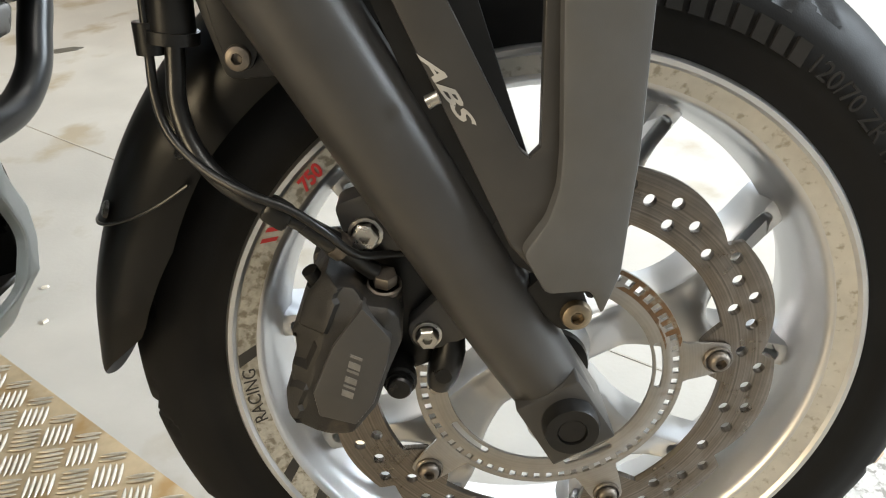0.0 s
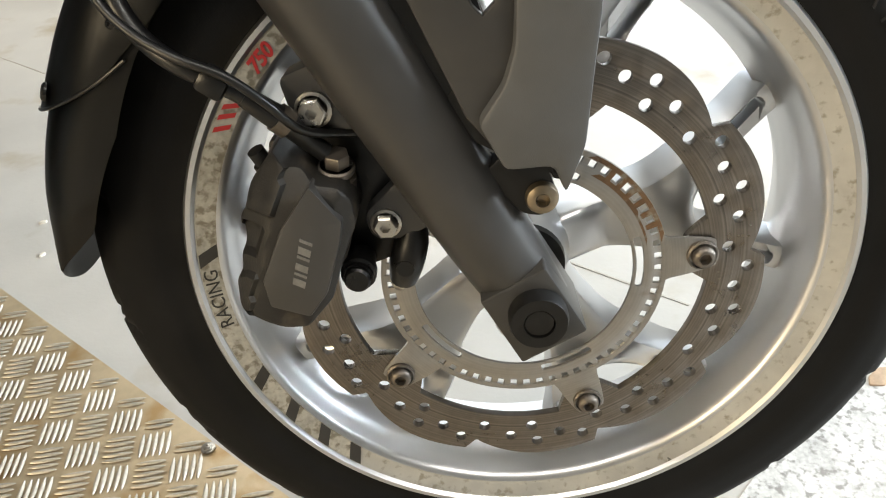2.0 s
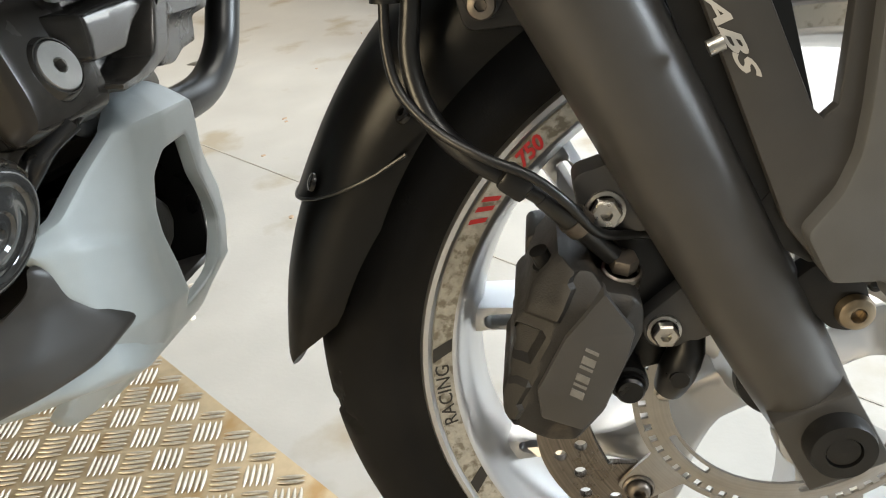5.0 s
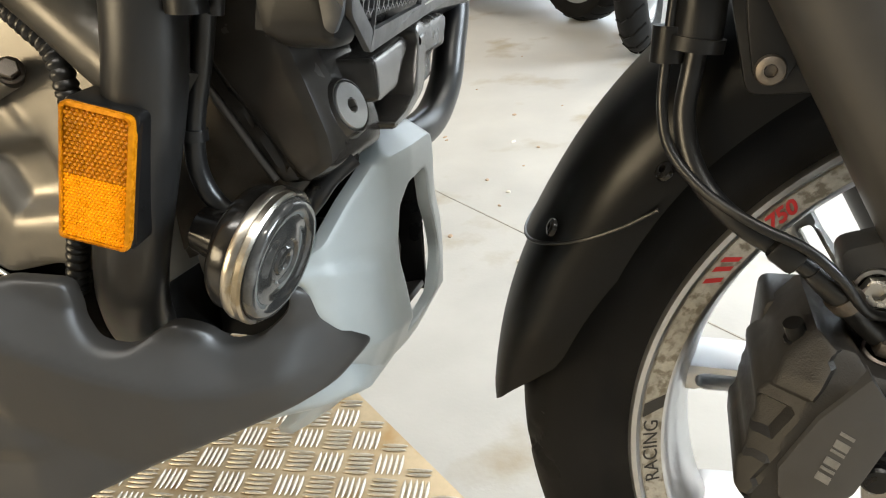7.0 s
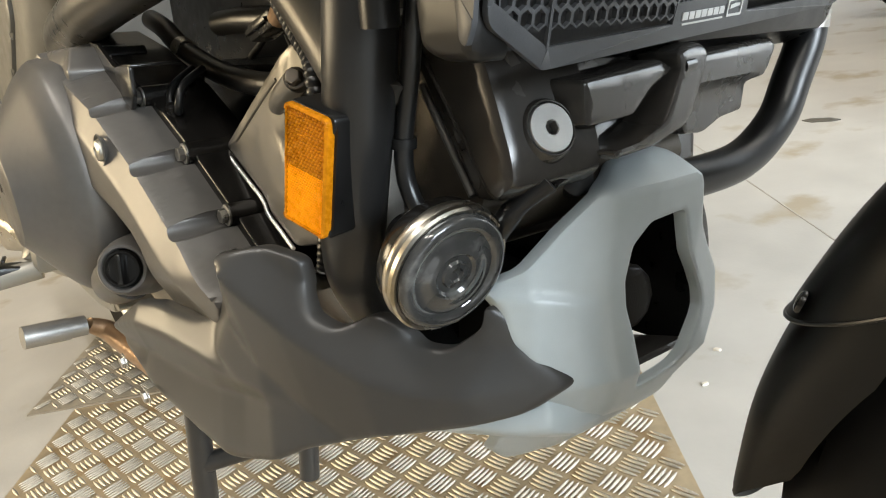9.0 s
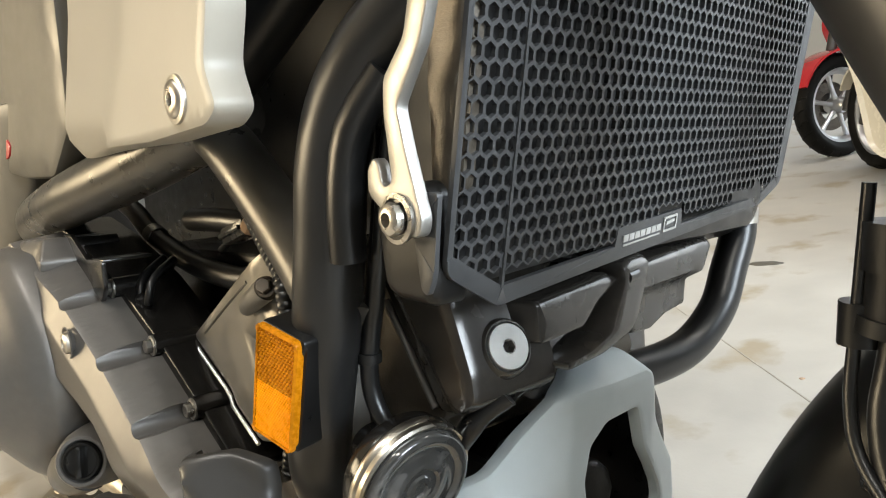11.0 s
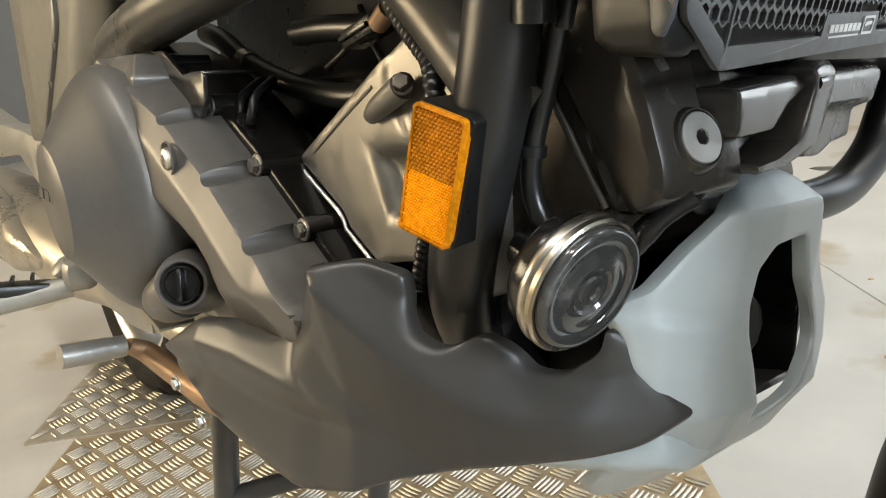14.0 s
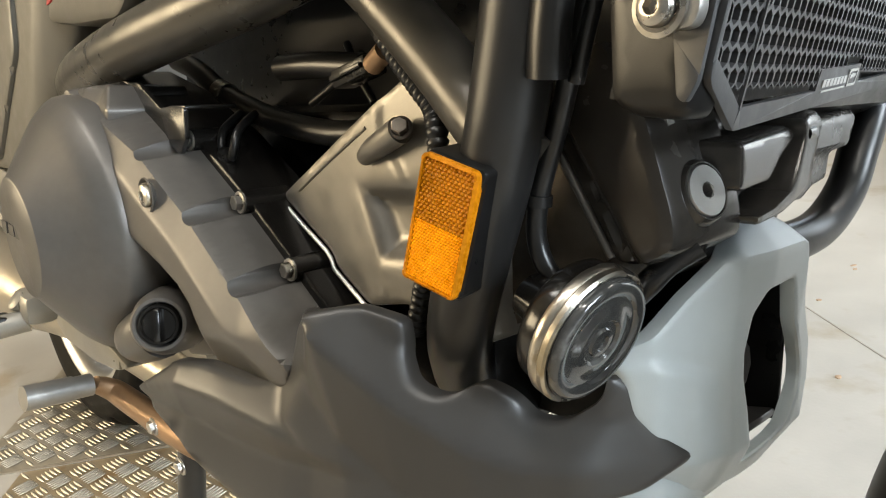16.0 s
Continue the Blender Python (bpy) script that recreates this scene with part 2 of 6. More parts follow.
# ---- materials ----
def material(name, base, rough=0.5, metal=0.0, grain=60.0, spread=0.12, bump=0.15, bump_scale=None, stain=None, stain_scale=6.0, stain_at=0.62, coat=0.0, rough_spread=0.12, stretch=None, ior=1.45, rings=0.0):
    """A procedural surface: two scales of colour variation, uneven gloss and fine relief. rings: strength of circular scoring round the wheel hub."""
    m = bpy.data.materials.new(name)
    m.use_nodes = True
    n, l = m.node_tree.nodes, m.node_tree.links
    b = n["Principled BSDF"]
    tc = n.new("ShaderNodeTexCoord")
    vec = tc.outputs["Object"]
    if stretch:
        mp = n.new("ShaderNodeMapping")
        mp.inputs["Scale"].default_value = stretch
        l.new(vec, mp.inputs["Vector"])
        vec = mp.outputs["Vector"]

    def noise_at(scale, detail=4.0):
        t = n.new("ShaderNodeTexNoise")
        t.inputs["Scale"].default_value, t.inputs["Detail"].default_value = scale, detail
        l.new(vec, t.inputs["Vector"])
        return t.outputs["Fac"]

    fine, broad = noise_at(grain), noise_at(grain * 0.12, 3.0)
    add = n.new("ShaderNodeMath")
    add.operation = "ADD"
    l.new(fine, add.inputs[0])
    l.new(broad, add.inputs[1])
    ramp = n.new("ShaderNodeValToRGB")
    c = np.array(base)
    lo, hi = np.clip(c * (1 - spread), 0, 1), np.clip(c * (1 + spread), 0, 1)
    half = n.new("ShaderNodeMath")
    half.operation = "MULTIPLY"
    half.inputs[1].default_value = 0.5
    l.new(add.outputs[0], half.inputs[0])
    ramp.color_ramp.elements[0].position, ramp.color_ramp.elements[1].position = 0.32, 0.68
    ramp.color_ramp.elements[0].color, ramp.color_ramp.elements[1].color = (*lo, 1), (*hi, 1)
    l.new(half.outputs[0], ramp.inputs["Fac"])
    color = ramp.outputs["Color"]
    if stain:
        s = n.new("ShaderNodeValToRGB")
        s.color_ramp.elements[0].position, s.color_ramp.elements[1].position = stain_at, min(stain_at + 0.12, 1)
        l.new(noise_at(stain_scale, 6.0), s.inputs["Fac"])
        mx = n.new("ShaderNodeMix")
        mx.data_type = "RGBA"
        mx.inputs["B"].default_value = (*stain, 1)
        l.new(s.outputs["Color"], mx.inputs["Factor"])
        l.new(color, mx.inputs["A"])
        color = mx.outputs["Result"]
    relief = noise_at(bump_scale or grain * 8, 2.0)
    if rings:
        xyz, r = n.new("ShaderNodeSeparateXYZ"), n.new("ShaderNodeVectorMath")
        flat, sub = n.new("ShaderNodeCombineXYZ"), n.new("ShaderNodeMath")
        sub.operation, sub.inputs[1].default_value = "SUBTRACT", 0.3
        r.operation = "LENGTH"
        l.new(tc.outputs["Object"], xyz.inputs["Vector"])
        l.new(xyz.outputs["Z"], sub.inputs[0])
        l.new(xyz.outputs["X"], flat.inputs["X"])
        l.new(sub.outputs[0], flat.inputs["Y"])
        l.new(flat.outputs[0], r.inputs[0])
        score = n.new("ShaderNodeTexNoise")
        score.noise_dimensions = "1D"
        score.inputs["Scale"].default_value, score.inputs["Detail"].default_value = 700, 3.0
        l.new(r.outputs["Value"], score.inputs["W"])
        relief = score.outputs["Fac"]
        shade = n.new("ShaderNodeMix")
        shade.data_type, shade.blend_type = "RGBA", "OVERLAY"
        shade.inputs["Factor"].default_value = rings
        l.new(color, shade.inputs["A"])
        l.new(score.outputs["Fac"], shade.inputs["B"])
        color = shade.outputs["Result"]
    l.new(color, b.inputs["Base Color"])
    rr = n.new("ShaderNodeMapRange")
    rr.inputs["To Min"].default_value, rr.inputs["To Max"].default_value = max(rough - rough_spread, 0.02), min(rough + rough_spread, 1)
    rr.inputs["From Min"].default_value, rr.inputs["From Max"].default_value = 0.3, 0.7
    l.new(half.outputs[0], rr.inputs["Value"])
    l.new(rr.outputs["Result"], b.inputs["Roughness"])
    b.inputs["Metallic"].default_value = metal
    b.inputs["Coat Weight"].default_value = coat
    b.inputs["IOR"].default_value = ior
    if bump:
        bp = n.new("ShaderNodeBump")
        bp.inputs["Strength"].default_value, bp.inputs["Distance"].default_value = bump, 0.0006
        l.new(relief, bp.inputs["Height"])
        l.new(bp.outputs["Normal"], b.inputs["Normal"])
    return m


M_RUBBER = material("tyre_rubber", (0.0080, 0.0078, 0.0076), 0.6, grain=45, spread=0.25, bump=0.15, bump_scale=900, stain=(0.012, 0.0115, 0.011), stain_scale=9, stain_at=0.6, ior=1.2)
M_MARK = material("scuffed_tyre_mark", (0.022, 0.0215, 0.021), 0.6, grain=60, spread=0.3, bump=0.1, ior=1.2)
M_ALU = material("cast_aluminium", (0.60, 0.605, 0.615), 0.36, 1.0, grain=22, spread=0.06, bump=0.03, bump_scale=900, rough_spread=0.06)
M_LIP = material("brake_dusted_rim_lip", (0.56, 0.54, 0.49), 0.38, 0.7, grain=90, spread=0.12, bump=0.15, bump_scale=900, stain=(0.36, 0.33, 0.27), stain_scale=150, stain_at=0.56)
M_DISC = material("brake_disc_steel", (0.17, 0.150, 0.130), 0.34, 0.85, grain=160, spread=0.14, bump=0.25, bump_scale=1500, stain=(0.10, 0.080, 0.060), stain_scale=26, stain_at=0.66, rings=0.55)
M_TONE = material("tone_ring_steel", (0.33, 0.315, 0.295), 0.38, 0.85, grain=120, spread=0.12, bump=0.1, stain=(0.15, 0.085, 0.04), stain_scale=22, stain_at=0.66, rings=0.12)
M_RUST = material("rust_bloom", (0.125, 0.070, 0.033), 0.75, 0.1, grain=260, spread=0.5, bump=0.4, bump_scale=1500, stain=(0.20, 0.17, 0.13), stain_scale=160, stain_at=0.52)
M_FORK = material("matt_black_fork_paint", (0.053, 0.0512, 0.0490), 0.34, 0.3, grain=40, spread=0.12, bump=0.05, bump_scale=1400, rough_spread=0.04)
M_BLACK = material("black_plastic", (0.0062, 0.0061, 0.0060), 0.34, grain=80, spread=0.25, bump=0.05, bump_scale=1500, ior=1.38)
M_CAL = material("caliper_anodised_black", (0.02, 0.0185, 0.0165), 0.45, 0.2, grain=120, spread=0.3, bump=0.35, bump_scale=1100, stain=(0.075, 0.06, 0.045), stain_scale=30, stain_at=0.62)
M_SHIELD = material("dark_grey_guard_plastic", (0.072, 0.0725, 0.0730), 0.42, grain=60, spread=0.08, bump=0.12, bump_scale=1600, rough_spread=0.05)
M_FENDER = material("black_fender_plastic", (0.0075, 0.0075, 0.0076), 0.32, grain=50, spread=0.08, bump=0.0, rough_spread=0.01)
M_HOSE = material("black_rubber_hose", (0.0075, 0.0075, 0.0076), 0.33, grain=200, spread=0.1, bump=0.08, bump_scale=900, rough_spread=0.04)
M_ZINC = material("zinc_plated_steel", (0.44, 0.42, 0.385), 0.32, 1.0, grain=200, spread=0.15, bump=0.08, bump_scale=900, stain=(0.25, 0.21, 0.16), stain_scale=120, stain_at=0.64)
M_BRASSY = material("tarnished_bolt", (0.27, 0.22, 0.155), 0.38, 0.9, grain=200, spread=0.2, bump=0.1, bump_scale=900)
M_DARKBOLT = material("dull_steel_bolt", (0.16, 0.14, 0.12), 0.4, 0.9, grain=200, spread=0.25, bump=0.25)
M_BELLY = material("dark_grey_cowl_plastic", (0.034, 0.0325, 0.0305), 0.36, grain=50, spread=0.07, bump=0.05, bump_scale=2600, rough_spread=0.04)
M_SHROUD = material("pale_grey_painted_cowl", (0.375, 0.415, 0.425), 0.33, grain=60, spread=0.05, bump=0.12, bump_scale=1800, rough_spread=0.05)
M_CASE = material("bronze_grey_engine_case", (0.113, 0.106, 0.098), 0.38, 0.45, grain=140, spread=0.09, bump=0.08, bump_scale=2000, rough_spread=0.05)
M_BLOCK = material("raw_cast_cylinder_block", (0.205, 0.192, 0.170), 0.38, 0.7, grain=120, spread=0.10, bump=0.10, bump_scale=1500)
M_GLOSS = material("semi_gloss_black_enamel", (0.0065, 0.0060, 0.0054), 0.20, 0.0, grain=60, spread=0.3, bump=0.04, bump_scale=700, stain=(0.014, 0.0125, 0.010), stain_scale=60, stain_at=0.62, rough_spread=0.07)
M_TUBE = material("satin_black_frame_paint", (0.016, 0.0157, 0.0155), 0.32, 0.15, grain=60, spread=0.15, bump=0.04, bump_scale=1500, rough_spread=0.05)
M_TUBE_GREY = material("satin_grey_frame_paint", (0.075, 0.070, 0.061), 0.32, 0.45, grain=80, spread=0.12, bump=0.06, bump_scale=1400)
M_HEAD = material("oily_black_head_enamel", (0.030, 0.027, 0.0235), 0.24, 0.15, grain=60, spread=0.25, bump=0.04, bump_scale=700, stain=(0.040, 0.035, 0.028), stain_scale=45, stain_at=0.6, rough_spread=0.08)
M_GRILLE = material("powder_coated_grille", (0.045, 0.046, 0.048), 0.42, 0.2, grain=120, spread=0.15, bump=0.1, bump_scale=1500)
M_CORE = material("radiator_core", (0.012, 0.012, 0.012), 0.6, 0.2, grain=60, spread=0.2)
M_SILVER = material("brushed_bracket_aluminium", (0.31, 0.302, 0.285), 0.4, 0.8, grain=120, spread=0.12, bump=0.1)
M_BEIGE = material("warm_grey_side_panel", (0.36, 0.335, 0.285), 0.4, grain=40, spread=0.05, bump=0.1, rough_spread=0.05)
M_BEIGE_DARK = material("matt_taupe_panel", (0.10, 0.092, 0.075), 0.45, grain=60, spread=0.08, bump=0.15)
M_CHROME = material("polished_horn_ring", (0.44, 0.41, 0.36), 0.30, 1.0, grain=60, spread=0.15, bump=0.05, rough_spread=0.06, stain=(0.3, 0.26, 0.19), stain_scale=60, stain_at=0.55)
M_HORN = material("black_horn_face", (0.030, 0.030, 0.029), 0.10, 0.0, grain=90, spread=0.3, bump=0.02, stain=(0.075, 0.075, 0.072), stain_scale=70, stain_at=0.60, coat=0.5)
M_PALEFRAME = material("pale_painted_swingarm", (0.29, 0.275, 0.24), 0.36, 0.3, grain=50, spread=0.07, bump=0.12)
M_SILENCER = material("champagne_silver_silencer", (0.34, 0.305, 0.245), 0.33, 0.6, grain=50, spread=0.08, bump=0.1)
M_COPPER = material("heat_tinted_pipe", (0.30, 0.19, 0.11), 0.4, 0.6, grain=60, spread=0.25, bump=0.1)
M_WHITE = material("pale_print", (0.36, 0.35, 0.33), 0.5, grain=80, spread=0.06, bump=0)
M_RED = material("red_print", (0.42, 0.03, 0.03), 0.45, grain=80, spread=0.08, bump=0)
M_INK = material("black_print", (0.03, 0.028, 0.025), 0.5, grain=80, spread=0.1, bump=0)
M_STICKER = material("worn_silver_sticker", (0.42, 0.4, 0.35), 0.45, 0.3, grain=260, spread=0.3, bump=0.2, stain=(0.2, 0.18, 0.14), stain_scale=160, stain_at=0.5)
# The lower lens throws light back; that brightness is put into this colour.
M_AMBER = material("flash_lit_amber_plastic", (0.85, 0.29, 0.002), 0.30, grain=400, spread=0.25, bump=0.05, ior=1.22)
M_AMBER_DARK = material("deep_amber_reflector_plastic", (0.42, 0.145, 0.003), 0.28, grain=400, spread=0.35, bump=0.05, ior=1.22)


def mottled_floor():
    m = material("worn_concrete", (0.45, 0.43, 0.395), 0.5, grain=9, spread=0.12, bump=0.3, bump_scale=160, stain=(0.35, 0.30, 0.225), stain_scale=5.5, stain_at=0.57, rough_spread=0.16)
    return m


def speckled_floor():
    return material("speckled_floor_paint", (0.50, 0.49, 0.47), 0.6, grain=240, spread=0.3, bump=0.5, bump_scale=300, stain=(0.23, 0.22, 0.205), stain_scale=130, stain_at=0.53)


M_FLOOR = mottled_floor()
M_JOINT = material("joint_filler", (0.40, 0.37, 0.32), 0.8, grain=120, spread=0.25, bump=0.3)
M_SPECK = speckled_floor()
# Gold of the warm lamp's reflection is put into this plate's base colour.
M_TREAD = material("gold_lit_tread_plate", (0.50, 0.405, 0.27), 0.42, 0.6, grain=70, spread=0.16, bump=0.10, bump_scale=500, stain=(0.38, 0.25, 0.115), stain_scale=14, stain_at=0.55)
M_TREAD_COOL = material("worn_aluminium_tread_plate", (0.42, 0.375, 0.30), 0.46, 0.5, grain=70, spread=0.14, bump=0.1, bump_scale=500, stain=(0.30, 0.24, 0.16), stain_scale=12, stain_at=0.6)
# Bars lighter than their sheet: worn tops, plus highlights put into the colour.
M_TREAD_BAR = material("worn_highlit_bar_tops", (0.54, 0.50, 0.43), 0.46, 0.65, grain=200, spread=0.2, bump=0.10, bump_scale=900)
# Same raw casting as the block, with shade put into its dark colour.
M_DECK = material("shaded_cast_deck", (0.085, 0.072, 0.056), 0.42, 0.4, grain=90, spread=0.25, bump=0.3, bump_scale=900, stain=(0.04, 0.033, 0.026), stain_scale=30, stain_at=0.55)
M_WALL = material("off_white_wall_paint", (0.42, 0.40, 0.36), 0.7, grain=6, spread=0.06, bump=0.2, bump_scale=140)
# Walls added on the camera's side, dark so that black parts mirror little light.
M_WALL_DARK = material("dark_wall_for_reflections", (0.12, 0.115, 0.105), 0.7, grain=6, spread=0.1, bump=0.2, bump_scale=140)
M_LEAF = material("dry_leaf_scrap", (0.42, 0.3, 0.2), 0.7, grain=160, spread=0.3, bump=0.3)
M_PAPER = material("pale_wood_chip", (0.7, 0.64, 0.54), 0.7, grain=160, spread=0.1, bump=0.2)
M_BIKERED = material("red_scooter_paint", (0.45, 0.02, 0.025), 0.2, grain=30, spread=0.06, bump=0, coat=0.6)
M_BIKEWHITE = material("cream_scooter_paint", (0.72, 0.68, 0.58), 0.25, grain=30, spread=0.04, bump=0, coat=0.4)


# ---- the workshop ----
def slab_box(name, lo, hi, mat, label, category, kind="structure"):
    lo, hi = np.array(lo), np.array(hi)
    ob = link(name, box(tuple((lo + hi) / 2), tuple(hi - lo), 0), mat, smooth=False)
    return tagged(ob, label, category, kind=kind)


slab_box("floor", (-6.2, -3.2, -0.1), (4.2, 7.2, 0), M_FLOOR, "worn pale concrete workshop floor with stains", "floor")
for name, lo, hi in (("wall_south_left", (-6.2, -3.35, 0), (-5.2, -3.2, 3.0)), ("wall_south_right", (-2.4, -3.35, 0), (4.2, -3.2, 3.0)), ("wall_south_sill", (-5.2, -3.35, 0), (-2.4, -3.2, 1.1)), ("wall_south_head", (-5.2, -3.35, 2.4), (-2.4, -3.2, 3.0))):
    slab_box(name, lo, hi, M_WALL_DARK, "added workshop wall round a window, dark grey to dim reflections", "wall")
slab_box("wall_west", (-6.35, -3.35, 0), (-6.2, 7.35, 3.0), M_WALL_DARK, "plain added workshop wall, dark grey to dim reflections", "wall")
for name, lo, hi in (("wall_east_near", (4.2, -3.35, 0), (4.35, -0.3, 3.0)), ("wall_east_far", (4.2, 2.3, 0), (4.35, 7.35, 3.0)), ("wall_east_sill", (4.2, -0.3, 0), (4.35, 2.3, 1.05)), ("wall_east_head", (4.2, -0.3, 2.35), (4.35, 2.3, 3.0))):
    slab_box(name, lo, hi, M_WALL_DARK, "added workshop wall round a window, dark grey to dim reflections", "wall")
slab_box("wall_north_side", (-6.2, 7.2, 0), (-2.0, 7.35, 3.0), M_WALL, "plain off-white workshop wall beside the doorway", "wall")
slab_box("wall_north_end", (3.2, 7.2, 0), (4.2, 7.35, 3.0), M_WALL, "plain off-white workshop wall beside the doorway", "wall")
slab_box("ceiling", (-6.35, -3.35, 3.0), (4.35, 7.35, 3.1), M_WALL, "off-white painted workshop ceiling", "ceiling")


def tread_bar(verts, faces, at, along, across, half, wide, high, z):
    """One spindle-shaped bar with pointed ends, standing on the sheet."""
    base = len(verts)
    for s in (-0.86, -0.5, 0.0, 0.5, 0.86):
        k = 1 - s * s
        for w, h in ((-1, 0), (-0.5, 0.78), (0, 1), (0.5, 0.78), (1, 0)):
            q = at + along * s * half + across * w * wide / 2 * k ** 0.7
            verts.append((q[0], q[1], z + high * h * k ** 0.45 - 0.0001))
    for s in (-1, 1):
        q = at + along * s * half
        verts.append((q[0], q[1], z))
    for r in range(4):
        for c in range(4):
            i = base + r * 5 + c
            faces.append((i, i + 1, i + 6, i + 5))
    for c in range(4):
        faces.append((base + 25, base + c + 1, base + c))
        faces.append((base + 20 + c, base + 21 + c, base + 26))


def tread_plate(name, corners, z, mat, label, origin):
    """A sheet of five-bar tread plate: a bevelled sheet with raised bars in a basket pattern."""
    top = thing(name, pose(0, 0, 0), label, "tread plate")
    c = np.array(corners, float)
    part("sheet", shell(c, 0, edge=0.0015, thick=0.004, grid=False, back=True, frame=(Vector((0, 0, z)), Vector((1, 0, 0)), Vector((0, 1, 0)))), mat, top)
    ux = np.array([math.cos(radians(6.6)), math.sin(radians(6.6))])
    uy = np.array([-ux[1], ux[0]])
    verts, faces = [], []
    cell, gap = 0.0376, 0.0069
    rnd = random.Random(4)
    for i in range(-60, 61):
        for j in range(-60, 61):
            mid = np.array(origin) + ux * i * cell + uy * j * cell
            if not inside(mid[None], c)[0]:
                continue
            along, across = (ux, uy) if (i + j) % 2 else (uy, ux)
            for k in range(-2, 3):
                at = mid + across * k * gap + along * rnd.uniform(-0.0005, 0.0005)
                ends = np.array([at - along * 0.0165, at + along * 0.0165])
                if not inside(ends, c).all():
                    continue
                tread_bar(verts, faces, at, along, across, 0.0168 * (1 - 0.02 * abs(k)), 0.0054, 0.0019 + rnd.random() * 0.0003, z)
    me = bpy.data.meshes.new("bar_pattern")
    me.from_pydata(verts, [], faces)
    me.shade_smooth()
    me.materials.append(M_TREAD_BAR)
    bars = new("bar_pattern", me)
    bars.parent = top
    tagged(bars, kind="stuff")
    return top


def plate_screw(at, plate):
    p = Vector((at[0], at[1], 0.004))
    part("screw", joined(turned([(0.0075, 0.0), (0.0075, 0.0012), (0.0066, 0.0016), (0.0045, 0.0016)], p, (0, 0, 1), 28), turned([(0.0046, 0.0012), (0.0044, 0.0034), (0.0030, 0.0044), (0.0012, 0.0044), (0.0010, 0.003), (0.0001, 0.003)], p, (0, 0, 1), 20)), M_ZINC, plate, "small bright screw with a washer")


EDGE, ACROSS = np.array([-0.784, 0.62]), np.array([0.62, 0.784])


def plate_corners(a0, a1, s0, s1):
    return [tuple(EDGE * s + ACROSS * a) for a, s in ((a0, s0), (a1, s0), (a1, s1), (a0, s1))]


near_plate = tread_plate("tread_plate", plate_corners(-0.704, 0.267, -0.9, 1.255), 0.004, M_TREAD, "five-bar aluminium tread plate lying on concrete, golden light put into its colour", (-0.342, 0.5632))
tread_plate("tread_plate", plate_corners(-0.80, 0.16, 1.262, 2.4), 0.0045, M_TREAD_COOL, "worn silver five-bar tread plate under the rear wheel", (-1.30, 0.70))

# Saw-cut joints in the slab, and a strip of speckled floor paint.
def joint(a, b, wide=0.006):
    a, b = Vector(a), Vector(b)
    d = (b - a).to_3d()
    ob = link("floor_joint", box((0, 0, 0), (d.length, wide, 0.001), 0), M_JOINT, smooth=False)
    ob.matrix_world = pose((a.x + b.x) / 2, (a.y + b.y) / 2, 0.0004, 0, 0, math.degrees(math.atan2(d.y, d.x)))
    return tagged(ob, "dusty saw-cut joint in the concrete", "joint", kind="structure")


joint((-0.20, -0.05), (2.2, 2.36))
joint((-1.5, 2.06), (0.3, 0.69), 0.003)
link("floor_paint", slab([(0.368, 0.524), (2.0, 2.16), (3.4, 0.7), (1.1, -1.6), (-0.5, -0.35)], 0.0, 0.0012, 0.0, frame=(Vector((0, 0, 0.0012)), Vector((1, 0, 0)), Vector((0, 1, 0)))), M_SPECK, smooth=False)
tagged(bpy.data.objects["floor_paint"], "speckled grey-white floor paint beside a joint", "floor paint", kind="structure")

plate_screw((-0.241, 0.520), near_plate)
slab_box("apron", (-3.0, 7.2, -0.1), (4.4, 14.0, -0.002), M_FLOOR, "pale concrete apron outside the doorway", "pavement")


# ---- the motorcycle: front end ----
bike = thing("motorcycle", BIKE, "dark grey adventure motorcycle with silver cast wheels leaning on its stand", "motorcycle")
HUB = Vector((0, 0, 0.3))
OUT = Vector((0, -1, 0))


def holder(name, parent, label=""):
    ob = new(name)
    ob.empty_display_size = 0.03
    ob.parent = parent
    return tagged(ob, label) if label else ob


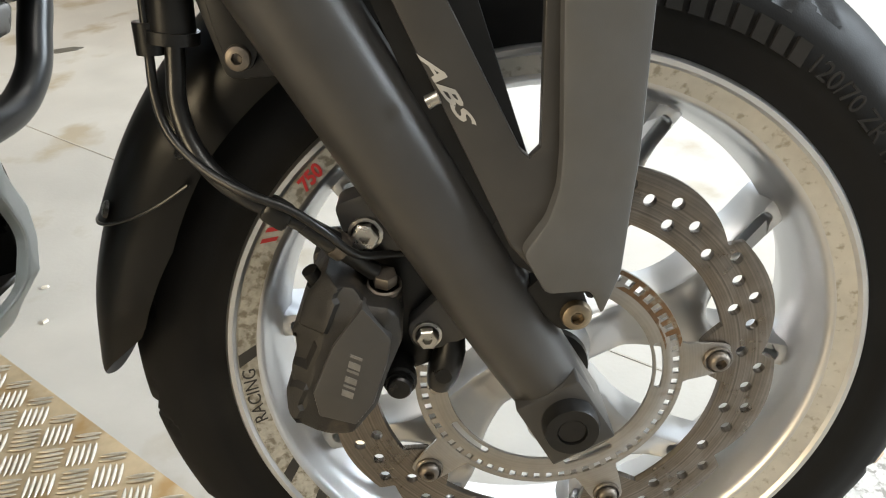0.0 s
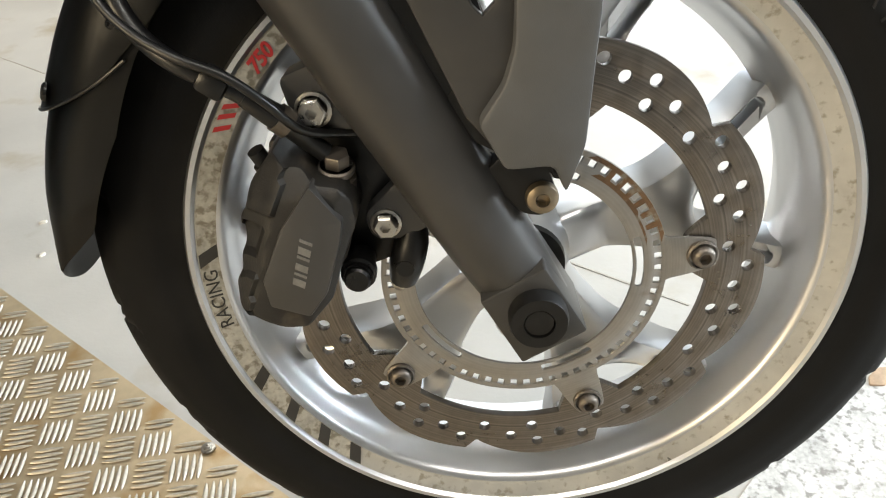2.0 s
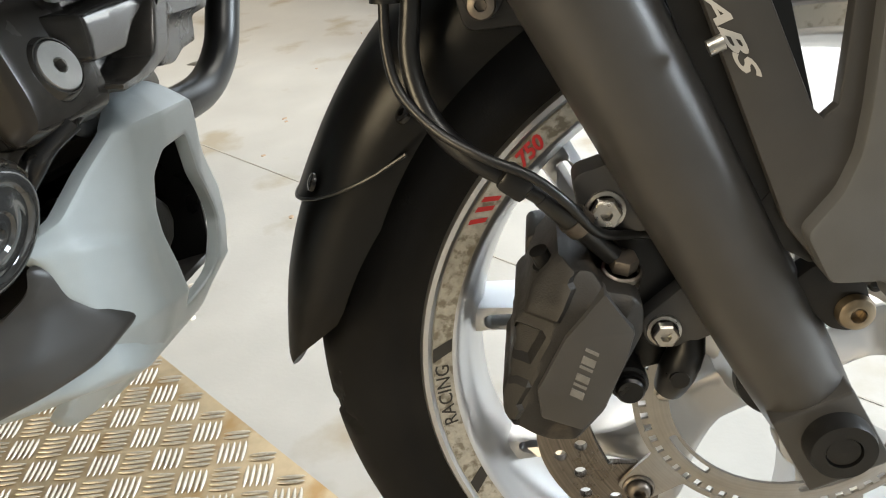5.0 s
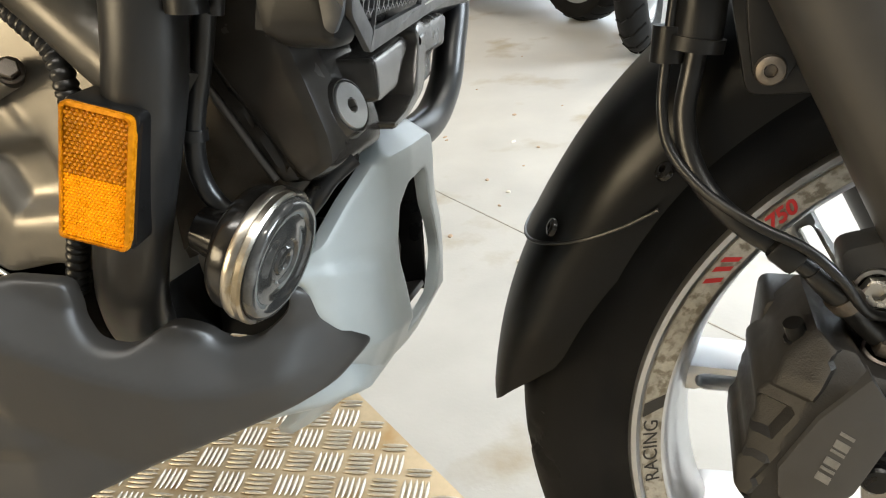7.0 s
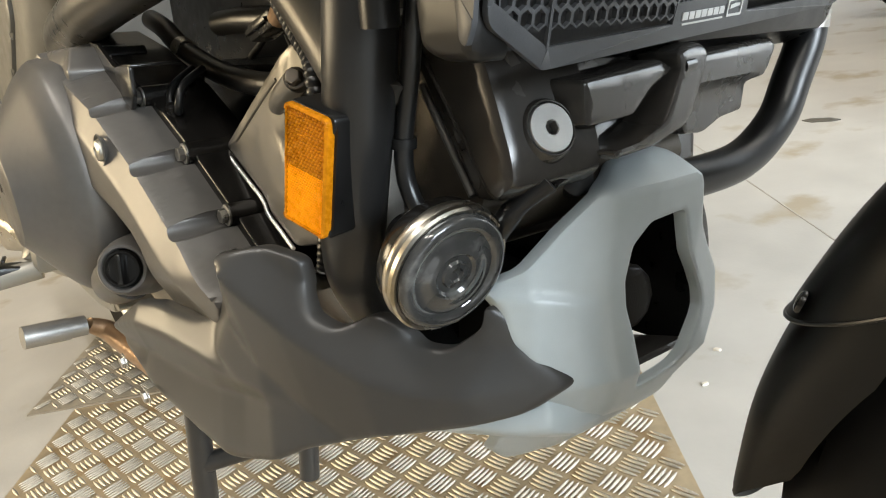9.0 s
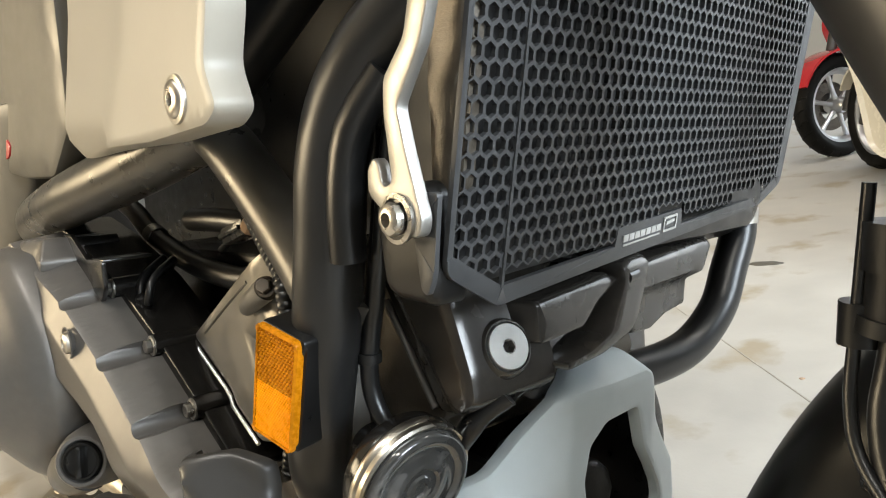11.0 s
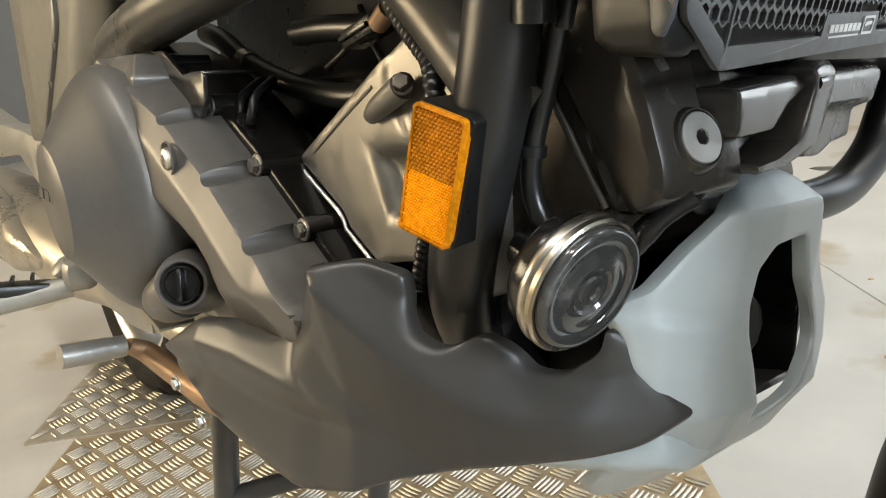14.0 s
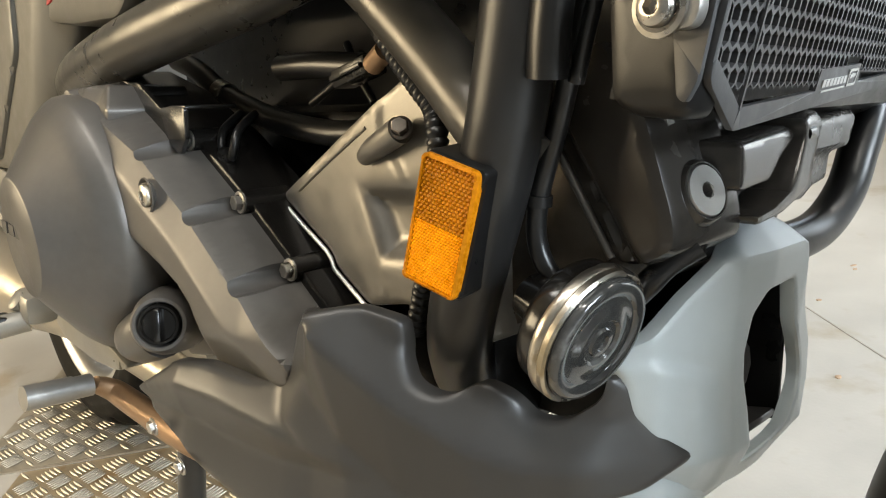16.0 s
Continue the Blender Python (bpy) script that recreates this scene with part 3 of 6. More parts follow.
def wheel_tyre(name, at, R, half, bead, parent, label, seg=360, grooves=True):
    """A road tyre with sidewall steps and rain grooves cut into the tread."""
    prof = []
    for k in range(-30, 31):
        s = k / 30
        a = abs(s)
        if a < 0.62:
            q = a / 0.62
            y, r = half * 0.93 * math.sin(q * 1.28) / math.sin(1.28), R - 0.031 * (1 - math.cos(q * 1.28)) / (1 - math.cos(1.28))
        else:
            q = (a - 0.62) / 0.38
            y = half * (0.93 + 0.07 * math.sin(min(q * 2.2, 1.57)) - 0.2 * max(q - 0.3, 0) ** 1.3)
            r = R - 0.031 - (R - 0.031 - bead) * q
            if 0.62 < q < 0.9:
                y -= 0.0012
        prof.append((math.copysign(y, s), r, s))
    verts, faces = [], []
    m = len(prof)
    for i in range(seg):
        th = 2 * math.pi * i / seg
        for y, r, s in prof:
            rr = r
            if grooves and abs(s) < 0.6:
                side = 1 if s > 0 else 0
                ph = (th * 17 / (2 * math.pi) + 0.5 * side + abs(s) * 1.1) % 1.0
                ph2 = (th * 17 / (2 * math.pi) + 0.5 * side + 0.45 - abs(s) * 0.5) % 1.0
                if ph < 0.13 and 0.12 < abs(s) < 0.5 or ph2 < 0.09 and 0.3 < abs(s) < 0.57:
                    rr -= 0.004
            verts.append((at[0] + rr * math.cos(th), at[1] + y, at[2] + rr * math.sin(th)))
    for i in range(seg):
        j = (i + 1) % seg
        for k in range(m - 1):
            faces.append((i * m + k, i * m + k + 1, j * m + k + 1, j * m + k))
    me = bpy.data.meshes.new(name)
    me.from_pydata(verts, [], faces)
    me.shade_smooth()
    me.set_sharp_from_angle(angle=radians(35))
    me.materials.append(M_RUBBER)
    ob = new(name, me)
    ob.parent = parent
    return tagged(ob, label)


def polar(r, deg):
    return (r * math.cos(radians(deg)), 0.3 + r * math.sin(radians(deg)))


def around(r, deg0, y, turn_out=1):
    """Bends flat lettering round the wheel: u runs clockwise for an onlooker outside, v outwards."""
    def place(u, v, w):
        a = radians(deg0) - u / r
        return Vector(((r + v) * math.cos(a), y - w, 0.3 + (r + v) * math.sin(a)))
    return place


front_wheel = holder("front_wheel", bike, "silver cast wheel with five forked spokes")
wheel_tyre("tyre", HUB, 0.2955, 0.0565, 0.2176, front_wheel, "black sport touring tyre with rain grooves")

# Rim: dusty lip, polished barrel.
RIM = 0.987


def rim_turn(profile):
    return turned([(r * RIM, y) for r, y in profile], HUB, (0, 1, 0), 180)


part("rim_lip", rim_turn([(0.2165, -0.0505), (0.2185, -0.0532), (0.2215, -0.0536), (0.2235, -0.051), (0.2235, -0.046), (0.2150, -0.044)]), M_ALU, front_wheel)
part("rim_band", rim_turn([(0.2165, -0.0504), (0.2085, -0.0468), (0.2045, -0.0458)]), M_LIP, front_wheel, "brake-dusted pale machined band")
part("barrel", rim_turn([(0.2045, -0.0459), (0.2020, -0.0450), (0.2005, -0.0435), (0.1985, -0.0405), (0.1975, -0.032), (0.1945, -0.028), (0.1915, -0.020), (0.1895, -0.012), (0.1870, 0.0), (0.1895, 0.012), (0.1945, 0.028), (0.2005, 0.044), (0.2165, 0.0505), (0.2215, 0.0536), (0.2235, 0.051), (0.2235, 0.044), (0.205, 0.03), (0.198, 0.0), (0.205, -0.03), (0.2235, -0.044)]), M_ALU, front_wheel)


def spoke_pair(mid):
    """One forked spoke: a hub arm that splits into two prongs, each with a long slot by the rim."""
    def rot(pts):
        c, s = math.cos(radians(mid)), math.sin(radians(mid))
        return [(c * x - s * z, 0.3 + s * x + c * z) for x, z in pts]

    up = [(0.026, 0.0185), (0.062, 0.0185), (0.088, 0.024), (0.118, 0.040), (0.150, 0.0545), (0.178, 0.0735), (0.189, 0.0555)]
    crotch = [(0.178, 0.050), (0.150, 0.033), (0.128, 0.019), (0.119, 0.007)]
    half = up + crotch
    loop = half + [(x, -z) for x, z in reversed(half)]
    pts = line_through(rounded(rot(loop), 0.007, 4), 0.006)
    slot = []
    for sg in (1, -1):
        hole = [(0.136, 0.0415 * sg), (0.144, 0.0375 * sg), (0.173, 0.0565 * sg), (0.169, 0.0625 * sg)]
        slot.append(rounded(rot(hole), 0.003, 3))

    def depth(u, v):
        r = np.hypot(u, v - 0.3)
        return -0.022 - 0.012 * np.exp(-((r - 0.113) / 0.03) ** 2) + 0.006 * np.clip((r - 0.15) / 0.04, 0, 1) - 0.012 * np.clip((0.06 - r) / 0.03, 0, 1)
    return shell(pts, depth, edge=0.005, thick=0.034, res=0.007, holes=slot, back=True)


for k in range(5):
    part("spoke", spoke_pair(10 + 72 * k), M_ALU, front_wheel)
part("hub", turned([(0.0001, -0.05), (0.028, -0.05), (0.0305, -0.047), (0.0315, -0.036), (0.036, -0.030), (0.036, 0.030), (0.0235, 0.036), (0.0225, 0.05), (0.0001, 0.05)], HUB, (0, 1, 0), 48), M_ALU, front_wheel)
part("hub_seal", turned([(0.0215, -0.049), (0.0215, -0.0535), (0.0285, -0.0535), (0.0295, -0.048)], HUB, (0, 1, 0), 40), M_BLACK, front_wheel, "black rubber hub seal")
part("axle_sleeve", turned([(0.0130, -0.112), (0.0205, -0.112), (0.0215, -0.110), (0.0215, -0.098), (0.0190, -0.096), (0.0190, -0.050)], HUB, (0, 1, 0), 48), M_ALU, front_wheel, "bright turned axle sleeve")

# Wave-edged brake disc and the slotted tone ring, on five bolts.
brake_disc = holder("brake_disc", bike, "wave-edged drilled steel brake disc with light scoring")


def disc_outline():
    pts = []
    for i in range(720):
        a = i / 2
        ph = ((36.5 - a) / 36.0) % 1.0
        if ph < 0.94:
            r = 0.1540 + 0.0030 * math.sin(math.pi * ph / 0.94) - 0.0095 * (ph / 0.94) ** 3
        else:
            r = 0.1445 + 0.0095 * (ph - 0.94) / 0.06
        pts.append(polar(r, a))
    return pts


def disc_inner():
    pts = []
    for i in range(360):
        a = float(i)
        d = ((a - 4 + 36) % 72) - 36
        r = 0.1195
        if abs(d) < 11:
            r = 0.1040 + 0.0155 * (max(abs(d) - 5.5, 0) / 5.5) ** 1.5
        pts.append(polar(r, a))
    return pts


holes = [disc_inner()]
for k in range(10):
    for r, a in ((0.1440, -2.4), (0.1382, -8.8), (0.1440, -15.8), (0.1292, -17.1), (0.1382, -23.7), (0.1310, -32.3)):
        x, z = polar(r, a + 36 * k + 36.5)
        holes.append(ring_pts(x, z, 0.0041, 14))
part("disc_ring", slab(disc_outline(), -0.0625, -0.0575, 0.0004, holes=holes), M_DISC, brake_disc, "drilled wave-edged friction ring")

tone_out = []
for i in range(360):
    d = ((i - 4 + 36) % 72) - 36
    r = 0.0915
    if abs(d) < 13:
        r = max(r, 0.0915 + 0.0305 * min(1, max(0, (9.5 - abs(d)) / 5.0)))
    tone_out.append(polar(r, i))
tone_holes = [ring_pts(0, 0.3, 0.0700, 120)]
for i in range(60):
    d = ((i * 6 - 4 + 36) % 72) - 36
    tone_holes.append([polar(0.0834, i * 6 - 1.5), polar(0.0834, i * 6 + 1.5), polar(0.0879, i * 6 + 1.5), polar(0.0879, i * 6 - 1.5)])
for k in range(5):
    tone_holes.append(rounded([polar(0.0722, 4 + 72 * k + a) for a in np.linspace(-14, 14, 9)] + [polar(0.0768, 4 + 72 * k + a) for a in np.linspace(14, -14, 9)], 0.0018, 3))
part("tone_ring", slab(tone_out, -0.0665, -0.0645, 0.0003, holes=tone_holes), M_TONE, brake_disc, "slotted sensor ring with a patch of rust")
for lo, hi, a0, a1 in ((0.0886, 0.0913, 12, 63), (0.0792, 0.0821, 26, 58), (0.0792, 0.0806, 12, 30)):
    arc = [polar(lo, a) for a in np.linspace(a0, a1, 14)] + [polar(hi, a) for a in np.linspace(a1 - 3, a0 + 4, 14)]
    part("rust_patch", slab(arc, -0.0668, -0.0662, 0.0), M_RUST, brake_disc, "brown rust bloom")
for i in range(4, 10):
    part("rust_patch", slab([polar(0.0818, i * 6 - 4.3), polar(0.0818, i * 6 - 1.9), polar(0.0890, i * 6 - 1.9), polar(0.0890, i * 6 - 4.3)], -0.0667, -0.0662, 0.0), M_RUST, brake_disc, "brown rust bloom")
for k in range(5):
    x, z = polar(0.113, 4 + 72 * k)
    part("disc_bolt", joined(turned([(0.0100, 0), (0.0100, 0.002), (0.0088, 0.0028)], (x, -0.0665, z), OUT, 24), socket_bolt((x, -0.0685, z), OUT, 0.0074, 0.0055, 0.5)), M_DARKBOLT, brake_disc)

# Lettering and stripes on the rim and the tyre.

def rim_patch(a0, a1, r0, r1, lean=0.0, y0=-0.0470, y1=-0.0500):
    """A decal that lies on the sloping rim band between two angles."""
    n = max(2, int(abs(a1 - a0) / 2) + 1)
    bm = bmesh.new()
    rows = []
    for i in range(n + 1):
        a = a0 + (a1 - a0) * i / n
        row = []
        for r, y, sh in ((r0, y0, 0), (r1, y1, lean)):
            x, z = polar(r * RIM, a + sh)
            row.append(bm.verts.new((x, y, z)))
        rows.append(row)
    for p, q in zip(rows, rows[1:]):
        bm.faces.new((p[0], q[0], q[1], p[1]))
    bmesh.ops.recalc_face_normals(bm, faces=bm.faces)
    return bm


rim_decal = holder("rim_decal", front_wheel, "worn silver rim decal with dark stripes and red figures")
part("band", rim_patch(118, 231, 0.2035, 0.2155, 0, -0.0464, -0.0509), M_STICKER, rim_decal)
for a in (173, 202, 212, 221, 229):
    part("stripe", rim_patch(a - 1.1, a + 1.6, 0.2037, 0.2153, 2.0, -0.0468, -0.0513), M_INK, rim_decal)


def on_band(deg0, flip=False, lift=0.0006):
    def place(u, v, w):
        a = radians(deg0) - u / 0.2095 * (1 if not flip else -1)
        r = 0.2095 + (v if not flip else -v)
        y = -0.0485 - 0.375 * (r - 0.2095) - lift - w
        r = r * RIM
        return Vector((r * math.cos(a), y, 0.3 + r * math.sin(a)))
    return place


part("lettering", letters("RACING", 0.0125, on_band(183.5), 0.0002), M_INK, rim_decal, "dark outlined lettering")
part("lettering", letters("750", 0.0125, on_band(135.0), 0.0002, 0.35, 0.0004), M_RED, rim_decal, "red figures")
for a in (143.2, 145.2, 147.6):
    part("red_bar", rim_patch(a, a + 1.0, 0.2055, 0.2140, 1.4, -0.0476, -0.0512), M_RED, rim_decal)

side_y = -0.0572
tyre_mark = holder("tyre_mark", front_wheel, "raised black sidewall lettering")
part("size_lettering", letters("120/70 ZR 17", 0.0165, around(0.2515, 43, side_y + 0.0012), 0.0012), M_MARK, tyre_mark)
part("size_lettering", letters("ROAD 5", 0.012, around(0.2515, -117, side_y + 0.0012), 0.0012), M_MARK, tyre_mark)
for deg, rows in ((68, 9), (-92, 8)):
    for k in range(rows):
        mid = deg + (k - rows / 2) * 3.1
        part("bar", slab([polar(0.2450, mid), polar(0.2450, mid + 2.2), polar(0.2585, mid + 2.6), polar(0.2585, mid + 0.5)], side_y - 0.0004, side_y + 0.003, 0.0004), M_MARK, tyre_mark)

# Fork leg, axle clamp and caliper.
FD = Vector((-0.4700, 0, 0.8827)).normalized()
F0 = Vector((0.004, -0.098, 0.300))
fork = holder("front_fork", bike, "matt black telescopic fork leg")


def fork_bm(y):
    p = F0 + Vector((0, y - F0.y, 0))
    pts = [p + FD * d for d in (0.0, 0.03, 0.06, 0.12, 0.2, 0.32, 0.42, 0.55)]
    return tube(pts, [0.0220, 0.0240, 0.0255, 0.0268, 0.0282, 0.0290, 0.0290, 0.0290], 48, 0.012)


part("fork_leg", fork_bm(-0.098), M_FORK, fork)
part("fork_leg", fork_bm(0.098), M_FORK, fork)
fx = Vector((FD.z, 0, -FD.x))
clamp = (F0, fx, FD)
part("axle_clamp", slab(rounded([(-0.0205, 0.032), (-0.0212, -0.0180), (0.0222, -0.0180), (0.0215, 0.032)], 0.002), -0.0250, 0.0245, 0.0016, frame=clamp), M_FORK, fork, "squared axle clamp")
AX = Vector((0.0032, -0.11, 0.3085))
part("axle_nut", joined(turned([(0.0170, 0.0), (0.0170, 0.014), (0.0158, 0.0178), (0.0090, 0.0180)], AX + Vector((0, -0.006, 0)), OUT, 40), turned([(0.0090, 0.0180), (0.0088, 0.0140), (0.0080, 0.0140), (0.0080, 0.0168), (0.0001, 0.0172)], AX + Vector((0, -0.006, 0)), OUT, 36)), M_BLACK, fork, "black axle cap")
part("axle", tube([(0, -0.10, 0.3), (0, 0.10, 0.3)], 0.0125, 24), M_ZINC, fork)


def sheet(points, thick, normal_out=True):
    """A skin over a grid of points, with an even thickness."""
    bm = bmesh.new()
    rows = [[bm.verts.new(p) for p in row] for row in points]
    for a, b in zip(rows, rows[1:]):
        for k in range(len(a) - 1):
            bm.faces.new((a[k], a[k + 1], b[k + 1], b[k]))
    bmesh.ops.solidify(bm, geom=bm.faces[:], thickness=thick)
    bmesh.ops.recalc_face_normals(bm, faces=bm.faces)
    return bm


# Rear half of the front fender: an upper skin that overlaps a lower one along a curved seam.
fender = holder("front_fender", bike, "black plastic front fender with a lower extension")


def fender_point(deg, a, grow=0.0):
    edge = float(np.interp(deg, [100, 122, 137, 153, 166, 171, 176, 181], [0.262, 0.260, 0.259, 0.2545, 0.264, 0.272, 0.287, 0.300]))
    half = float(np.interp(deg, [100, 140, 165, 176, 181], [0.088, 0.082, 0.076, 0.062, 0.040])) + grow
    crown = float(np.interp(deg, [100, 150, 170, 181], [0.318, 0.311, 0.312, 0.312])) + grow
    s, c = math.sin(radians(a)), math.cos(radians(a))
    y = half * math.copysign(abs(s) ** 0.8, s)
    r = edge + (crown - edge) * c ** 0.62
    return r, y


def fender_skin(ends, grow, thick):
    rows = []
    arc = np.linspace(-90, 90, 37)
    for i in range(41):
        row = []
        for a in arc:
            lo, hi = ends(a)
            deg = lo + (hi - lo) * i / 40
            r, y = fender_point(deg, max(min(a, 89.9), -89.9), grow)
            x, z = polar(r, deg)
            row.append((x, y, z))
        rows.append(row)
    return sheet(rows, thick)


part("lower_skin", fender_skin(lambda a: (124, 168.5 + 12.5 * max(math.cos(radians(a)), 0) ** 0.5), 0.0, -0.003), M_FENDER, fender)
part("upper_skin", fender_skin(lambda a: (98, 136.5 + 20.0 * max(math.cos(radians(a)), 0) ** 0.3), 0.0040, -0.0045), M_FENDER, fender)
lip = []
for a in np.linspace(-89, 89, 41):
    dg = 136.5 + 20.0 * max(math.cos(radians(a)), 0) ** 0.3
    r, y = fender_point(dg, a, 0.0040)
    x, z = polar(r, dg)
    lip.append((x, y, z))
part("seam_lip", tube(lip, 0.0011, 8, 0.02), M_FENDER, fender)
for p in ((-0.2635, -0.0700, 0.4425), (-0.205, -0.0905, 0.4815)):
    part("clip", socket_bolt(p, Vector(p) - Vector((-0.1, 0.0, 0.37)), 0.0055, 0.003, 0.4), M_GLOSS, fender)
part("stay", slab(rounded([(-0.177, 0.575), (-0.160, 0.575), (-0.152, 0.535), (-0.158, 0.524), (-0.170, 0.526), (-0.174, 0.548)], 0.004), -0.1005, -0.0965, 0.001), M_BLACK, fender)
part("stay_bolt", socket_bolt((-0.1635, -0.1005, 0.531), OUT, 0.0068, 0.004, 0.42), M_DARKBOLT, fender)
part("stay_arm", slab(rounded([(-0.19, 0.60), (-0.07, 0.60), (-0.09, 0.545), (-0.120, 0.521), (-0.172, 0.519)], 0.006), -0.0965, -0.0925, 0.001), M_BLACK, fender)

# Fender brace: the stepped side plates in front of the fork leg.
brace = holder("fork_guard", bike, "dark grey two-armed fork guard plate")
rear_arm = [(-0.112, 0.620), (-0.086, 0.620), (-0.058, 0.556), (-0.0235, 0.479), (-0.019, 0.4745), (-0.0135, 0.480), (-0.0085, 0.640), (-0.002, 0.640), (-0.004, 0.45), (-0.012, 0.430), (-0.012, 0.402), (-0.030, 0.425), (-0.084, 0.557)]
# Same plate as the front arm; darker paint stands in for its shade.
part("rear_arm", slab(line_through(rear_arm, 0.012), -0.1180, -0.112, 0.0012), M_FORK, brace, "rear arm of the same plate, its shade in a darker grey")
front_arm = [(-0.0045, 0.640), (-0.0040, 0.480), (-0.0055, 0.460), (-0.0110, 0.443), (-0.0245, 0.4245), (-0.0120, 0.4000), (0.0125, 0.4005), (0.0185, 0.3850), (0.0285, 0.4100), (0.0355, 0.474), (0.0390, 0.550), (0.040, 0.640)]
part("front_arm", shell(line_through(rounded(front_arm, 0.004, 3), 0.01), lambda u, v: -0.1275 - 0.05 * np.clip(0.45 - v, 0, 1), edge=0.0022, thick=0.018, res=0.02), M_SHIELD, brace, "broad dark grey front arm")
def arm_text(u, v, w):
    d = Vector((0.485, 0, -0.874))
    n = Vector((0.874, 0, 0.485))
    p = Vector((-0.0612, 0, 0.5148)) + d * u + n * v
    return Vector((p.x, -0.1181 - w, p.z))


part("lettering", letters("ABS", 0.0150, lambda u, v, w: arm_text(u * 1.5, v * 0.62, w), 0.0003, 0.5, 0.0004), M_WHITE, brace, "pale slanted lettering")
part("inner_plate", slab(rounded([(-0.118, 0.62), (-0.062, 0.62), (-0.015, 0.46), (-0.012, 0.40), (-0.045, 0.42)], 0.004), -0.1085, -0.1045, 0.001), M_BLACK, brace)
part("spacer", tube([(-0.0700, -0.125, 0.5085), (-0.0640, -0.125, 0.5110)], 0.0035, 12), M_ZINC, brace)
tab = [(-0.012, 0.4015), (0.0135, 0.4005), (0.0195, 0.3855), (0.0150, 0.3850), (0.0120, 0.3905), (0.0180, 0.3720), (0.0080, 0.3640), (-0.0020, 0.3660), (-0.0250, 0.3900)]
part("bolt_tab", slab(rounded(tab, 0.003), -0.1105, -0.098, 0.0012), M_BLACK, brace)
part("tab_bolt", socket_bolt((0.0079, -0.1105, 0.376), OUT, 0.0092, 0.006, 0.42), M_BRASSY, brace, "tarnished domed socket bolt")

M_DIM = material("worn_grey_print", (0.13, 0.125, 0.115), 0.5, grain=300, spread=0.3, bump=0)

# Caliper on its lugs.
part("upper_lug", slab(rounded([(-0.126, 0.448), (-0.104, 0.455), (-0.075, 0.470), (-0.060, 0.430), (-0.088, 0.417), (-0.112, 0.418), (-0.122, 0.428)], 0.006), -0.100, -0.082, 0.002), M_FORK, fork)
part("lower_lug", slab(rounded([(-0.092, 0.366), (-0.070, 0.386), (-0.045, 0.405), (-0.035, 0.365), (-0.070, 0.349), (-0.088, 0.350)], 0.006), -0.098, -0.080, 0.002), M_FORK, fork)
caliper = holder("brake_caliper", bike, "black two-piston brake caliper with road grime")
body = [(-0.1331, 0.4130), (-0.1470, 0.3972), (-0.1510, 0.3850), (-0.1575, 0.3763), (-0.1560, 0.3640), (-0.1600, 0.3540), (-0.1600, 0.3470), (-0.1645, 0.3414), (-0.1645, 0.3264), (-0.1491, 0.3158), (-0.1400, 0.3120), (-0.1265, 0.3120), (-0.1115, 0.3264), (-0.1036, 0.3480), (-0.0926, 0.3716), (-0.0933, 0.3883), (-0.0983, 0.3951), (-0.1115, 0.3970), (-0.1172, 0.4061), (-0.1259, 0.4067)]


def caliper_depth(u, v):
    d = (u + 0.1255) * 0.93 - (v - 0.36) * 0.33
    y = -0.1270 + 0.9 * np.clip(-d - 0.017, 0, 1) + 0.6 * np.clip(d - 0.014, 0, 1) + 0.55 * np.clip(v - 0.390, 0, 1)
    # a pocket and two steps on the flank
    y = y + 0.005 * ((np.abs(d + 0.027) < 0.006) & (np.abs(v - 0.366) < 0.008))
    return y - 0.0035 * ((d < -0.019) & (v < 0.346)) - 0.003 * ((d < -0.015) & (v > 0.384))


part("body", shell(line_through(rounded(body, 0.003, 2), 0.004), caliper_depth, edge=0.0015, thick=0.065, res=0.0028), M_CAL, caliper, "grimy black caliper body", angle=25)
face = [(-0.1124, 0.3995), (-0.0981, 0.3782), (-0.1017, 0.3634), (-0.1120, 0.3359), (-0.1238, 0.3211), (-0.1447, 0.3291), (-0.1462, 0.3457), (-0.1313, 0.3757)]
part("face_plate", slab(rounded(face, 0.0012, 2), -0.1310, -0.118, 0.0012), M_FORK, caliper, "smooth matt black face")


for k, (u, wd) in enumerate(((-0.0135, 0.0042), (-0.0085, 0.0016), (-0.0040, 0.0040), (0.0020, 0.0016), (0.0062, 0.0042), (0.0120, 0.0018))):
    bm = slab([(u - wd / 2, -0.0035), (u + wd / 2, -0.0035), (u + wd / 2 + 0.0015, 0.0035), (u - wd / 2 + 0.0015, 0.0035)], -0.0003, 0.0002, 0.0, frame=(Vector((-0.1225, -0.1311, 0.3560)), Vector((0.30, 0, 0.954)), Vector((-0.954, 0, 0.30))))
    part("print_bar", bm, M_DIM, caliper, "worn grey print")
part("inner_half", slab(rounded([(-0.150, 0.40), (-0.09, 0.40), (-0.085, 0.33), (-0.12, 0.305), (-0.155, 0.32)], 0.006), -0.055, -0.02, 0.003), M_CAL, caliper)
part("carrier", slab(rounded([(-0.112, 0.425), (-0.085, 0.425), (-0.062, 0.398), (-0.072, 0.370), (-0.060, 0.352), (-0.068, 0.335), (-0.098, 0.325), (-0.105, 0.36)], 0.005), -0.086, -0.068, 0.002), M_BLACK, caliper)
